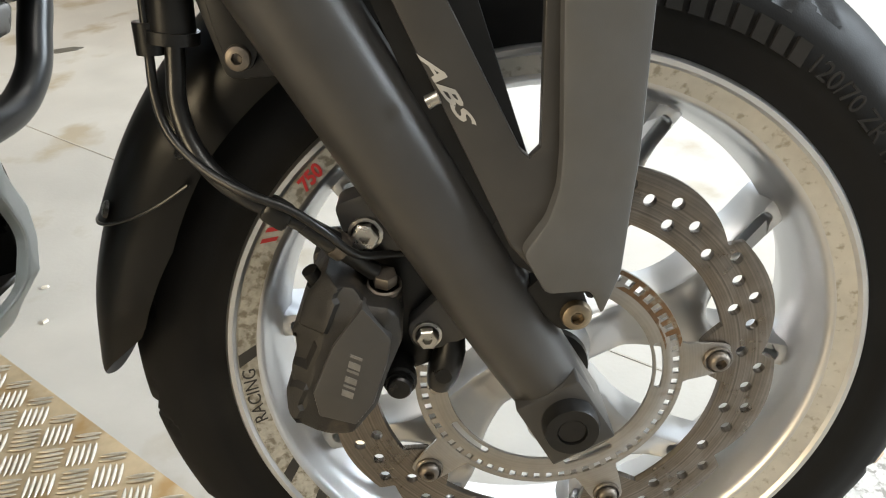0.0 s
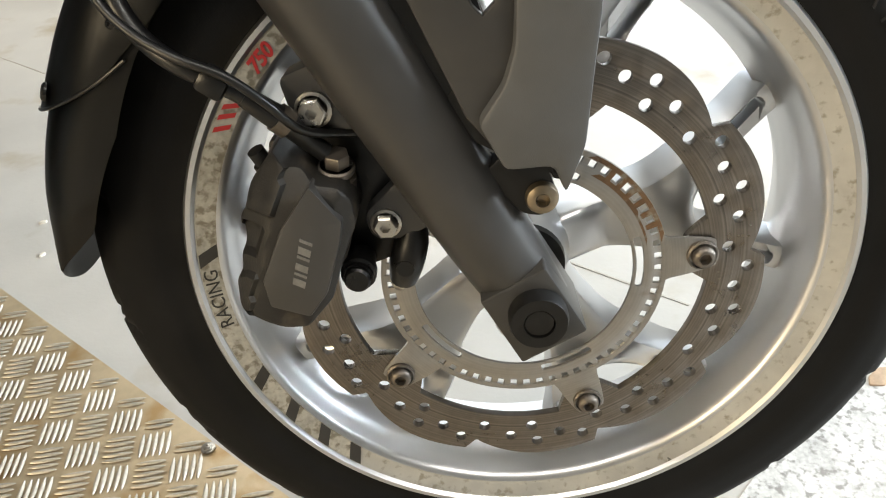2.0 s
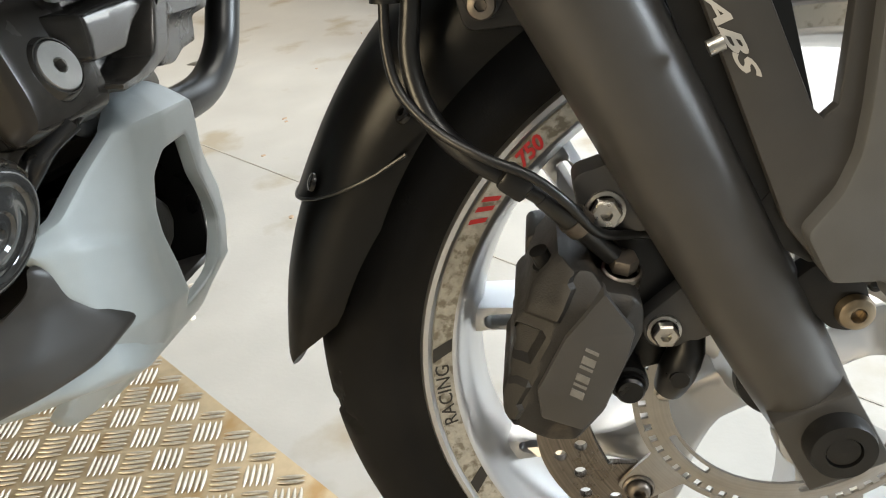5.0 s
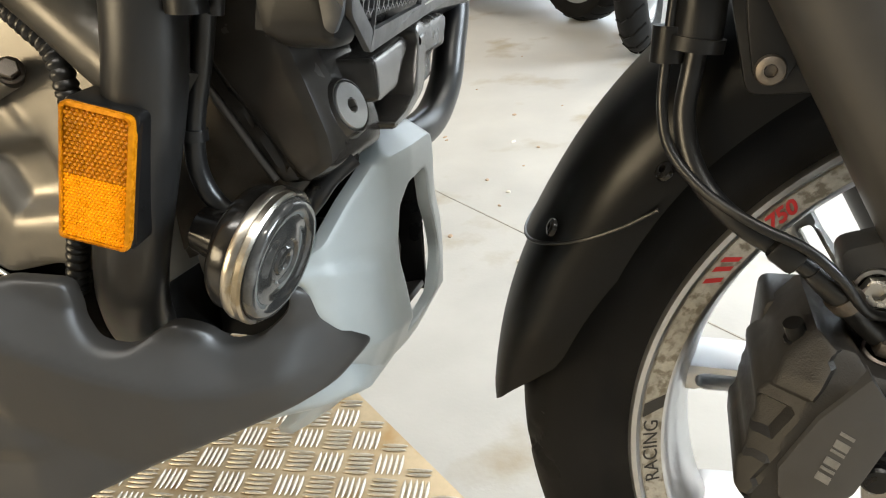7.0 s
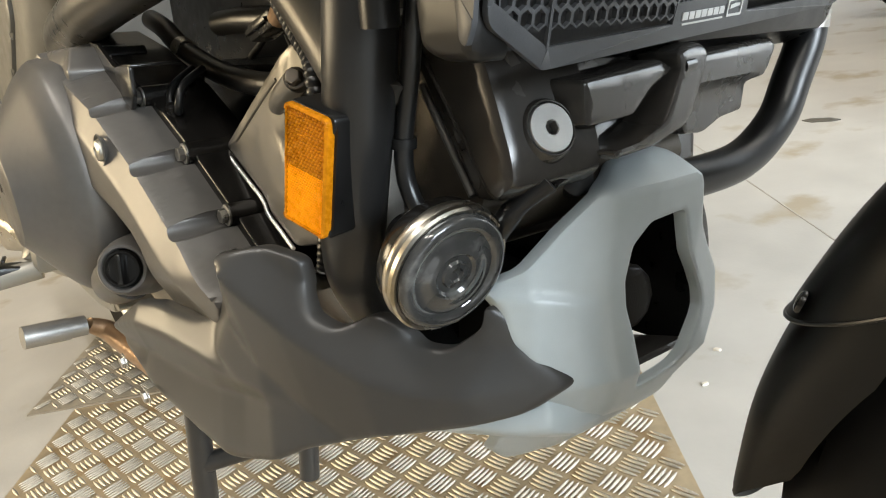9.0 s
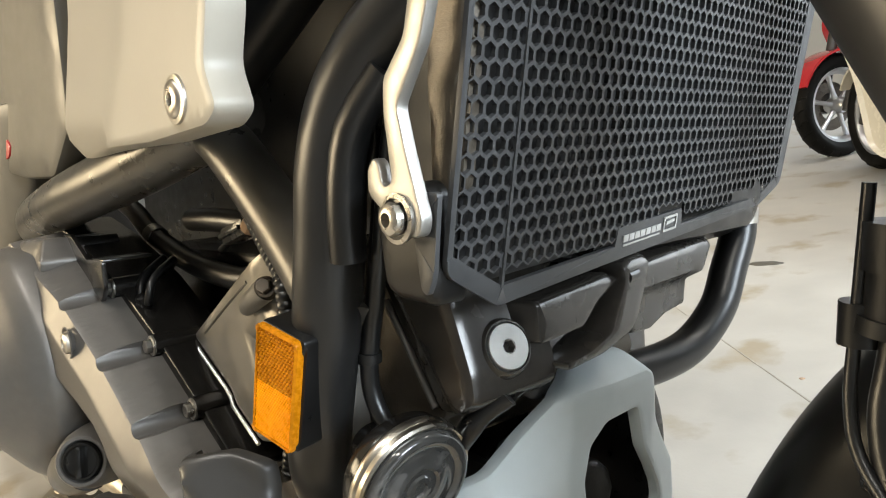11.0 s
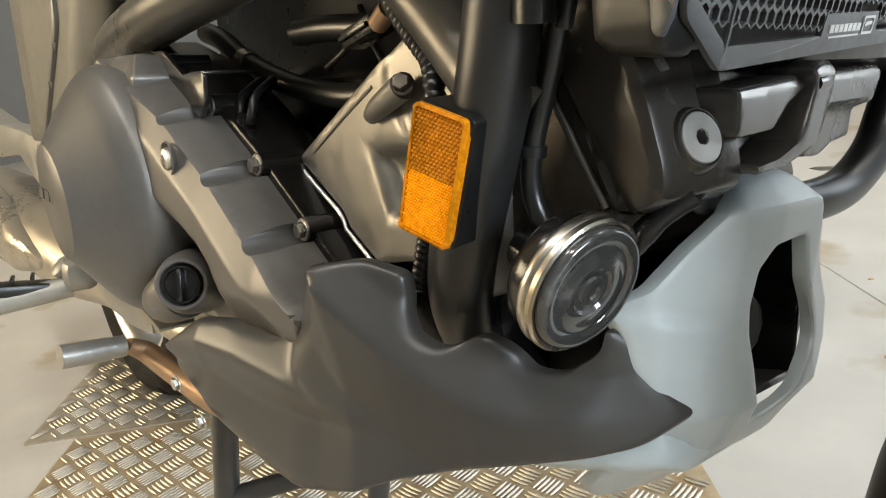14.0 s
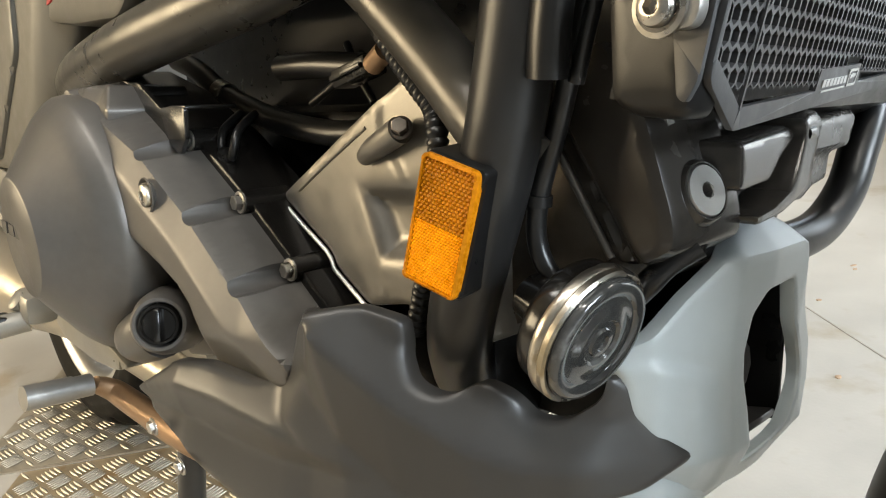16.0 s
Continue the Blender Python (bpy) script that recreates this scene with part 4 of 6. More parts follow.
part("slide_pin", joined(tube([(-0.098, -0.110, 0.3325), (-0.098, -0.06, 0.3325)], 0.0088, 20), turned([(0.0105, 0), (0.0105, 0.006), (0.0078, 0.0075), (0.0078, 0.013), (0.0065, 0.0145), (0.0001, 0.0145)], (-0.098, -0.100, 0.3325), OUT, 24)), M_BLACK, caliper)
part("lug_bolt", hex_bolt((-0.1095, -0.100, 0.4303), OUT, 0.0078, 0.0085, 1.28, 6, 0.0032), M_ZINC, caliper, "bright flanged bolt")
part("lug_bolt", hex_bolt((-0.0793, -0.098, 0.3605), OUT, 0.0070, 0.0080, 1.28, 6, 0.0030), M_ZINC, caliper, "bright flanged bolt")
BJ = Vector((-0.1035, -0.098, 0.385))
bd = Vector((0.13, -0.30, 0.95)).normalized()
part("banjo_bolt", joined(turned([(0.0105, 0.0), (0.0105, 0.008), (0.0088, 0.009), (0.0088, 0.011), (0.0102, 0.012), (0.0102, 0.015), (0.0090, 0.016)], BJ, bd, 24), turned([(0.0074, 0.016), (0.0074, 0.0225), (0.0066, 0.0235), (0.0001, 0.0235)], BJ, bd, 6)), M_DARKBOLT, caliper, "dull steel hose union bolt")
part("bleed_nipple", joined(tube([(-0.136, -0.100, 0.392), (-0.140, -0.103, 0.404)], 0.0065, 16, smooth=False), tube([(-0.140, -0.103, 0.404), (-0.143, -0.105, 0.412)], 0.0048, 14, smooth=False)), M_BLACK, caliper)
sensor = holder("speed_sensor", bike, "black wheel speed sensor")
part("body", joined(tube([(-0.064, -0.088, 0.356), (-0.066, -0.092, 0.345), (-0.071, -0.092, 0.330), (-0.074, -0.088, 0.318)], [0.008, 0.0098, 0.0105, 0.0085], 18), tube([(-0.071, -0.103, 0.332), (-0.071, -0.085, 0.332)], 0.0052, 14)), M_BLACK, sensor)
part("sensor_bolt", hex_bolt((-0.0765, -0.090, 0.3160), Vector((-0.2, -0.8, -0.4)), 0.0042, 0.004), M_ZINC, sensor)
# Hoses.
hoses = holder("brake_hose", bike, "black rubber brake hose with a metal union")
part("hose", tube([(-0.183, -0.098, 0.612), (-0.191, -0.098, 0.564), (-0.196, -0.099, 0.530), (-0.198, -0.102, 0.511), (-0.194, -0.107, 0.492), (-0.184, -0.113, 0.476), (-0.168, -0.118, 0.463), (-0.150, -0.117, 0.452), (-0.138, -0.115, 0.443)], 0.0050, 16, 0.006), M_HOSE, hoses)
part("crimp", tube([(-0.140, -0.1155, 0.4445), (-0.129, -0.113, 0.434), (-0.122, -0.110, 0.427), (-0.115, -0.106, 0.417), (-0.106, -0.103, 0.407)], [0.0054, 0.0066, 0.0068, 0.0056, 0.0054], 16, 0.004), M_HOSE, hoses)
part("ferrule", joined(tube([(-0.1265, -0.1115, 0.4315), (-0.1215, -0.1095, 0.4260)], 0.0080, 16, smooth=False)), M_DARKBOLT, hoses)
part("clip", box((-0.152, -0.119, 0.4535), (0.015, 0.016, 0.0125), 0.003, Euler((0, radians(38), 0)).to_matrix()), M_BLACK, hoses)
part("connector", moved(joined(tube([(-0.189, -0.117, 0.549), (-0.187, -0.117, 0.572)], 0.0115, 20, smooth=False), tube([(-0.190, -0.117, 0.545), (-0.189, -0.117, 0.551)], 0.0135, 20, smooth=False), tube([(-0.201, -0.118, 0.540), (-0.200, -0.118, 0.556)], 0.0078, 16, smooth=False), tube([(-0.187, -0.117, 0.568), (-0.186, -0.117, 0.585)], 0.0135, 20, smooth=False)), Matrix.Translation((-0.006, 0.021, -0.005))), M_BLACK, hoses)
wire = holder("sensor_wire", bike, "thin black sensor wire")
part("wire", tube([(-0.202, -0.100, 0.594), (-0.207, -0.101, 0.540), (-0.208, -0.104, 0.515), (-0.203, -0.109, 0.496), (-0.187, -0.117, 0.4795), (-0.166, -0.125, 0.468), (-0.144, -0.126, 0.4575), (-0.128, -0.123, 0.4425), (-0.114, -0.114, 0.4240), (-0.096, -0.099, 0.4160), (-0.075, -0.090, 0.412)], 0.0025, 10, 0.006), M_HOSE, wire)


# ---- the motorcycle: engine side ----
def cowl_y(u, v):
    """How far out the cowl's side stands, from its nose back to its tail."""
    return np.interp(u, [-0.75, -0.64, -0.55, -0.5, -0.47, -0.43, -0.386, -0.36, -0.30], [-0.268, -0.262, -0.243, -0.229, -0.213, -0.188, -0.150, -0.116, -0.06])


def soft(pts, step=0.006):
    return curve_through(pts, step, True)


def ray_s(x):
    """A soft step from 0 to 1."""
    return 1 / (1 + np.exp(-np.clip(x, -30, 30)))


cowl = holder("lower_cowl", bike, "dark grey moulded belly cowl with a pale grey nose")
BELLY = [(-0.650, 0.401), (-0.620, 0.405), (-0.577, 0.402), (-0.556, 0.407), (-0.545, 0.424), (-0.545, 0.441), (-0.524, 0.456), (-0.490, 0.463), (-0.4675, 0.457), (-0.466, 0.440),
         (-0.459, 0.426), (-0.447, 0.4195), (-0.433, 0.4285), (-0.423, 0.422), (-0.414, 0.410), (-0.402, 0.4085), (-0.389, 0.420), (-0.387, 0.434), (-0.379, 0.426), (-0.375, 0.410),
         (-0.361, 0.385), (-0.374, 0.371), (-0.433, 0.356), (-0.478, 0.339), (-0.502, 0.325), (-0.540, 0.313), (-0.580, 0.307), (-0.622, 0.326), (-0.645, 0.345), (-0.690, 0.356), (-0.700, 0.371)]


def knee(x, soft_by):
    """Zero below 0, then x, with a soft knee."""
    return soft_by * np.logaddexp(0, x / soft_by)


def lesser(a, b, soft_by):
    return -soft_by * np.logaddexp(-a / soft_by, -b / soft_by)


def belly_depth(u, v):
    y = cowl_y(u, v)
    # behind a ridge under the peak the upper rear face falls in, above the rounded rear lobe
    k = np.interp(v, [0.30, 0.36, 0.389, 0.397, 0.427, 0.447, 0.47], [-0.49, -0.515, -0.538, -0.534, -0.516, -0.504, -0.496])
    crest = np.interp(u, [-0.72, -0.685, -0.639, -0.60, -0.551, -0.531, -0.504, -0.47], [0.366, 0.376, 0.389, 0.388, 0.381, 0.376, 0.374, 0.37])
    y = y + knee(lesser(0.55 * (k - u), 0.60 * (v - crest), 0.0012), 0.0012)
    # under the lobe's crest a band turns in and runs out forwards
    fold = np.interp(u, [-0.70, -0.632, -0.594, -0.554, -0.513, -0.483], [0.362, 0.366, 0.361, 0.359, 0.362, 0.364])
    band = np.clip((crest - v) / np.maximum(crest - fold, 0.004), 0, 1)
    y = y + 0.007 * band * np.exp(-np.clip(fold - v, 0, 1) / 0.030) * np.clip((-0.478 - u) / 0.05, 0, 1)
    # forwards of the ridge the top face leans in above a long crease
    brow = np.interp(u, [-0.52, -0.501, -0.481, -0.457, -0.433, -0.41, -0.389, -0.36], [0.47, 0.448, 0.431, 0.412, 0.397, 0.387, 0.386, 0.386])
    rise = v - brow
    y = y - 0.015 * np.clip(np.minimum(1 - rise / 0.024, 1 + rise / 0.060), 0, 1) * np.clip((u + 0.56) / 0.05, 0, 1) * np.clip((-0.362 - u) / 0.03, 0, 1)
    # the skirt turns under along a slanting crease
    skirt = np.interp(u, [-0.70, -0.682, -0.637, -0.585, -0.55, -0.50, -0.36], [0.354, 0.351, 0.341, 0.325, 0.316, 0.322, 0.36])
    return y + 0.75 * knee(skirt - v, 0.0018)


part("belly_panel", shell(line_through(rounded(BELLY, 0.005), 0.004), belly_depth, edge=0.0030, thick=0.006, res=0.0032), M_BELLY, cowl, "dark grey moulded belly panel")
UNDER = [(-0.374, 0.376), (-0.378, 0.3700), (-0.433, 0.3565), (-0.486, 0.339), (-0.482, 0.325), (-0.435, 0.3245), (-0.395, 0.333), (-0.374, 0.342), (-0.370, 0.350), (-0.370, 0.365)]


def under_depth(u, v):
    y = cowl_y(u, v) + 0.004 + knee(0.356 - v, 0.002) * 2.4
    line = np.interp(u, [-0.48, -0.42, -0.37], [0.331, 0.343, 0.362])
    return y + 0.004 * ray_s((v - line) / 0.0012)


part("lower_panel", shell(soft(UNDER), under_depth, edge=0.003, thick=0.04, res=0.005), M_SHROUD, cowl, "pale grey lower panel")
for p in ((-0.6376, -0.262, 0.333), (-0.668, -0.266, 0.352)):
    part("screw", hex_bolt(p, (0.05, -1, -0.1), 0.0045, 0.004), M_ZINC, cowl)


part("horn_well", slab([(-0.470, 0.380), (-0.372, 0.380), (-0.380, 0.440), (-0.470, 0.450)], -0.112, -0.106, 0.001), M_BLACK, cowl, "black inner wall behind the horn")
# The pale nose faces forwards; its outline runs across (u) and up (v).
def nose_depth(u, v):
    # the cheek falls back behind a fold that runs down beside the opening
    fold = np.interp(v, [0.33, 0.36, 0.40, 0.44, 0.48, 0.50], [-0.082, -0.080, -0.090, -0.095, -0.086, -0.080])
    x = np.interp(u - fold, [-0.075, -0.050, -0.024, -0.001, 0.001, 0.030, 0.070, 0.12], [-0.395, -0.3795, -0.3665, -0.3535, -0.3525, -0.3490, -0.3485, -0.358]) - 0.5 * np.clip(0.38 - v, 0, 1) - 0.6 * knee(0.352 - v, 0.002)
    # a shoulder below the upper arm
    arm = np.interp(u, [-0.15, -0.12, -0.10], [0.440, 0.434, 0.428])
    x = x + 0.0045 * ray_s((arm - v) / 0.0012) * np.clip((fold - 0.004 - u) / 0.015, 0, 1)
    # it passes behind the belly panel
    x = x - 0.5 * knee(-0.132 - u, 0.001)
    # the top edge rolls back in a flat band
    x = x - 1.1 * np.clip(v - 0.4835, 0, 1)
    return -x


ACROSS_FRAME = (Vector((0, 0, 0)), Vector((0, 1, 0)), Vector((0, 0, 1)))
nose_out = [(-0.1490, 0.4405), (-0.131, 0.450), (-0.112, 0.468), (-0.092, 0.485), (-0.0735, 0.4955), (-0.0385, 0.500), (-0.027, 0.496), (-0.0165, 0.480), (-0.0155, 0.454), (-0.006, 0.438), (0.005, 0.421), (0.004, 0.398), (-0.014, 0.377), (-0.031, 0.361), (-0.037, 0.345), (-0.050, 0.326), (-0.075, 0.311), (-0.110, 0.310), (-0.130, 0.330), (-0.135, 0.352), (-0.122, 0.381), (-0.140, 0.412), (-0.143, 0.430)]
nose_hole = [(-0.0345, 0.4655), (-0.062, 0.4640), (-0.0755, 0.4535), (-0.0815, 0.436), (-0.0805, 0.421), (-0.0745, 0.402), (-0.0705, 0.386), (-0.0650, 0.3665), (-0.0365, 0.3735), (-0.0240, 0.391), (-0.0150, 0.404), (-0.0165, 0.414), (-0.0305, 0.440)]
part("nose_panel", shell(line_through(rounded(nose_out, 0.004), 0.004), nose_depth, edge=0.0022, thick=0.006, res=0.0026, holes=[line_through(rounded(nose_hole, 0.003), 0.004)], frame=ACROSS_FRAME), M_SHROUD, cowl, "pale grey painted nose panel with a framed opening", angle=24)
part("far_cheek", shell(soft([(0.005, 0.475), (0.022, 0.466), (0.034, 0.44), (0.036, 0.41), (0.026, 0.385), (0.012, 0.40), (0.008, 0.44)]), lambda u, v: 0.378 + 0 * u, edge=0.004, thick=0.02, res=0.01, frame=ACROSS_FRAME), M_BLACK, cowl)
part("inner_duct", shell(soft([(-0.115, 0.475), (-0.02, 0.475), (0.005, 0.45), (0.005, 0.42), (-0.015, 0.395), (-0.11, 0.375)]), lambda u, v: 0.47 + 0 * u, edge=0.004, thick=0.02, res=0.02, frame=ACROSS_FRAME), M_BLACK, cowl)
part("inner_wall", box((-0.418, -0.008, 0.418), (0.11, 0.004, 0.095), 0.001), M_BLACK, cowl)
part("inner_floor", box((-0.422, -0.046, 0.362), (0.12, 0.072, 0.005), 0.002, Euler((0, radians(-14), 0)).to_matrix()), M_BELLY, cowl)

# Oil filter seen through the opening.
oil_filter = holder("oil_filter", bike, "dark ribbed oil filter canister")
part("canister", turned([(0.0001, 0.0), (0.014, 0.0), (0.0185, 0.002), (0.0205, 0.005), (0.0198, 0.012), (0.0210, 0.016), (0.0205, 0.07)], (-0.368, -0.056, 0.414), (-1, 0.1, 0), 11), M_CAL, oil_filter)

# Guard tube with its reflector.
guard = holder("engine_guard", bike, "satin black tubular engine guard")
part("guard_tube", tube([(-0.515, -0.100, 0.352), (-0.490, -0.138, 0.392), (-0.4680, -0.168, 0.424), (-0.4455, -0.188, 0.4627), (-0.4135, -0.195, 0.54), (-0.4030, -0.195, 0.585), (-0.3960, -0.195, 0.615), (-0.3830, -0.192, 0.645), (-0.3580, -0.183, 0.672), (-0.31, -0.16, 0.700), (-0.25, -0.12, 0.715)], 0.0172, 32, 0.008), M_TUBE, guard)
part("rubber_strip", tube([(-0.383, -0.199, 0.572), (-0.380, -0.200, 0.60), (-0.372, -0.198, 0.63), (-0.355, -0.190, 0.652)], 0.0095, 14, flat=0.9), M_HOSE, guard, "black rubber strip")
reflector = holder("reflector", bike, "rectangular amber reflector in a black holder")
RB = Vector((-0.4256, -0.2188, 0.5106))
rv = Vector((0.290, 0.002, 0.957)).normalized()
ru = Vector((0.938, 0.188, -0.290))
ru = (ru - rv * ru.dot(rv)).normalized()
RFRAME = (RB, ru, rv)
part("holder", shell(rounded([(-0.0152, -0.0306), (0.0165, -0.0306), (0.0170, 0.0312), (-0.0152, 0.0312)], 0.0035), 0, edge=0.002, thick=0.022, frame=RFRAME, res=0.02), M_BLACK, reflector)
part("rim", shell(rounded([(-0.0152, -0.0302), (0.0152, -0.0302), (0.0152, 0.0302), (-0.0152, 0.0302)], 0.0034), -0.0035, edge=0.0014, thick=0.005, frame=RFRAME, res=0.02, holes=[rounded([(-0.0133, -0.0283), (0.0133, -0.0283), (0.0133, 0.0283), (-0.0133, 0.0283)], 0.002)]), M_AMBER_DARK, reflector, "amber frame")


def prism_lens(z0, z1, step, high):
    """A lens face of small raised six-sided cells in staggered rows."""
    bm = bmesh.new()
    wide = 0.0272
    n, m = int(wide / step), int((z1 - z0) / (step * 0.866))
    su, sv = wide / n, (z1 - z0) / m
    out = ru.cross(rv)
    for j in range(m):
        for i in range(n - (j % 2)):
            u, v = -wide / 2 + (i + 0.5 + 0.5 * (j % 2)) * su, z0 + (j + 0.5) * sv
            ring = [bm.verts.new(RB + ru * (u + su * 0.575 * math.sin(k * math.pi / 3)) + rv * (v + sv * 0.66 * math.cos(k * math.pi / 3)) + out * 0.0020) for k in range(6)]
            top = bm.verts.new(RB + ru * u + rv * v + out * (0.0020 + high))
            for k in range(6):
                bm.faces.new((ring[(k + 1) % 6], ring[k], top))
    bmesh.ops.recalc_face_normals(bm, faces=bm.faces)
    return bm


part("lens_bed", slab(rounded([(-0.0140, -0.0290), (0.0140, -0.0290), (0.0140, 0.0290), (-0.0140, 0.0290)], 0.002), -0.0019, 0.0004, 0.0, frame=RFRAME), M_AMBER_DARK, reflector)
part("lens", prism_lens(0.0, 0.0282, 0.0020, 0.0010), M_AMBER_DARK, reflector, "deep amber upper lens", smooth=False)
part("lens", prism_lens(-0.0282, 0.0, 0.0015, 0.0006), M_AMBER, reflector, "amber lower lens, brightened as it throws light back", smooth=False)

# Horn.
horn = holder("horn", bike, "round black disc horn with a bright rim")
HC = Vector((-0.3697, -0.1806, 0.4621))
HN = Vector((0.95, -0.03, -0.31)).normalized()
part("ring", turned([(0.0300, -0.0112), (0.0318, -0.0110), (0.0325, -0.0096), (0.0325, -0.0072), (0.0317, -0.0060), (0.0326, -0.0050), (0.0325, -0.0026), (0.0314, -0.0014), (0.0300, -0.0018), (0.0293, -0.0034)], HC, HN, 96), M_CHROME, horn, "bright stepped steel rim")
part("face", turned([(0.0294, -0.0040), (0.0296, -0.0005), (0.0286, 0.0016), (0.0270, 0.0024), (0.0232, 0.0021), (0.0216, 0.0006), (0.0173, 0.0006), (0.0153, 0.0018), (0.0113, 0.0020), (0.0099, 0.0008), (0.0073, 0.0008), (0.0065, 0.0020), (0.0039, 0.0022), (0.0032, 0.0010), (0.0001, 0.0010)], HC, HN, 96), M_HORN, horn, "glossy dusty black ribbed face")
part("body", turned([(0.0300, -0.0108), (0.0302, -0.0120), (0.0302, -0.0185), (0.0280, -0.0215), (0.0240, -0.0240), (0.0130, -0.0270), (0.0110, -0.042), (0.0001, -0.042)], HC, HN, 64), M_GLOSS, horn, "glossy black dished back")
part("bracket", slab(rounded([(-0.430, 0.455), (-0.395, 0.462), (-0.395, 0.440), (-0.425, 0.425)], 0.005), -0.162, -0.158, 0.001), M_BLOCK, horn)

# Engine.
engine = holder("engine", bike, "parallel twin engine with bronze-grey covers and a black head")
BOLTS = [(-0.7452, 0.5695), (-0.6814, 0.5396), (-0.6294, 0.5013), (-0.5834, 0.4629)]


JOINT = np.array([(-0.800, 0.590)] + BOLTS + [(-0.545, 0.430)])
BOLT_Y = (-0.2245, -0.2177, -0.2105, -0.2044)


def case_outline():
    """The cover's outline; its upper edge runs just inside the row of bolts."""
    rim = []
    for i, (x, z) in enumerate(BOLTS):
        d = JOINT[i + 2] - JOINT[i]
        d = d / np.hypot(*d)
        for w, q in ((-0.0085, 0.0025), (-0.0065, 0.0060), (0.0, 0.0078), (0.0065, 0.0060), (0.0085, 0.0025)):
            rim.append((x + d[0] * w + d[1] * q, z + d[1] * w - d[0] * q))
    return [(-0.800, 0.572), (-0.776, 0.581)] + rim + [(-0.558, 0.438), (-0.540, 0.425), (-0.548, 0.405), (-0.580, 0.394), (-0.640, 0.388), (-0.70, 0.375), (-0.76, 0.362), (-0.83, 0.385), (-0.872, 0.45), (-0.862, 0.53)]


CREST = 0.0085
# where the cover's broad face ends and falls away to the hollow beside the dome
FALL = np.array([(-0.760, 0.502), (-0.705, 0.4825), (-0.662, 0.4635), (-0.642, 0.4525), (-0.6290, 0.4410), (-0.6230, 0.4290), (-0.6280, 0.4000)])


def from_joint(u, v):
    """How far a point lies inside the bolted joint."""
    return past_line(JOINT, u, v)


def past_line(line, u, v):
    inner = np.full_like(u, 1.0)
    for a, b in zip(line, line[1:]):
        d = (b - a) / np.hypot(*(b - a))
        inner = np.minimum(inner, -((u - a[0]) * -d[1] + (v - a[1]) * d[0]))
    return inner


def case_depth(u, v):
    inner = from_joint(u, v)
    # the outer face tilts out from the crest towards the dome; past the crest a steep wall drops to the joint
    crest_y = np.interp(u, [-0.80, -0.7226, -0.64, -0.58], [-0.2600, -0.2553, -0.2440, -0.2385])
    y = np.maximum(crest_y - 0.42 * np.clip(inner - CREST, 0, 0.018), -0.2600)
    y = y + 0.55 * knee(0.428 - v, 0.003)
    y = np.minimum(y + 1.8 * knee(past_line(FALL, u, v), 0.0012), np.maximum(y, -0.198))
    floor_y = np.interp(u, [-0.76, -0.58], [-0.226, -0.210])
    y = np.maximum(y, np.minimum(y + 4.2 * np.clip(CREST - inner, 0, 1), floor_y))
    # round bores give room to each bolt
    for i, ((x, z), by) in enumerate(zip(BOLTS, BOLT_Y)):
        d = JOINT[i + 2] - JOINT[i]
        d = d / np.hypot(*d)
        along, into = (u - x) * d[0] + (v - z) * d[1], (u - x) * d[1] - (v - z) * d[0]
        gap = np.hypot(along, np.clip(into - 0.003, 0, 1))
        w = np.clip((0.0082 - gap) / 0.0008, 0, 1) * (into > -0.01)
        y = y + w * np.maximum(by + 0.004 - y, 0)
    return y


def case_creases():
    """Rows along the crest and round the bores."""
    rows = []
    for off in (0.0006, CREST - 0.0005, CREST + 0.0004):
        row = []
        for a, b in zip(JOINT, JOINT[1:]):
            d = (b - a) / np.hypot(*(b - a))
            for w in np.linspace(0, 1, 40, endpoint=False):
                row.append(a + (b - a) * w + np.array([d[1], -d[0]]) * off)
        row = np.array(row)
        rows.append(row[np.abs(from_joint(row[:, 0], row[:, 1]) - off) < 0.0003])
    for off in (-0.0012, 0.0002, 0.0016):
        row = []
        for a, b in zip(FALL, FALL[1:]):
            d = (b - a) / np.hypot(*(b - a))
            for w in np.linspace(0, 1, 10, endpoint=False):
                row.append(a + (b - a) * w + np.array([d[1], -d[0]]) * off)
        rows.append(row)
    for i, (x, z) in enumerate(BOLTS):
        d = JOINT[i + 2] - JOINT[i]
        d = d / np.hypot(*d)
        for r in (0.0084, 0.0073, 0.004):
            rows.append([np.array((x, z)) + d * r * math.cos(a) + np.array([d[1], -d[0]]) * (0.003 + r * math.sin(a)) for a in np.linspace(0, math.pi, 26)])
            rows.append([np.array((x, z)) + d * r * sg + np.array([d[1], -d[0]]) * q for sg in (-1, 1) for q in (-0.004, -0.001, 0.0015)])
    return rows


part("clutch_cover", shell(line_through(case_outline(), 0.004), case_depth, edge=0.0012, thick=0.05, res=0.0026, along=case_creases()), M_CASE, engine, "bronze-grey clutch cover with bolt recesses", angle=32)
DC = Vector((-0.7871, -0.3038, 0.4718))
DN = Vector((0.0934, -0.9936, -0.0642)).normalized()
part("clutch_dome", turned([(0.1010, -0.1100), (0.0995, -0.0560), (0.0975, -0.0440), (0.0950, -0.0400), (0.0890, -0.0335), (0.0865, -0.0310), (0.0835, -0.0285), (0.0800, -0.0258), (0.0460, -0.0020), (0.0448, -0.0005), (0.0440, 0.0), (0.0001, 0.0)], DC, DN, 120), M_CASE, engine, "bronze-grey domed clutch housing")
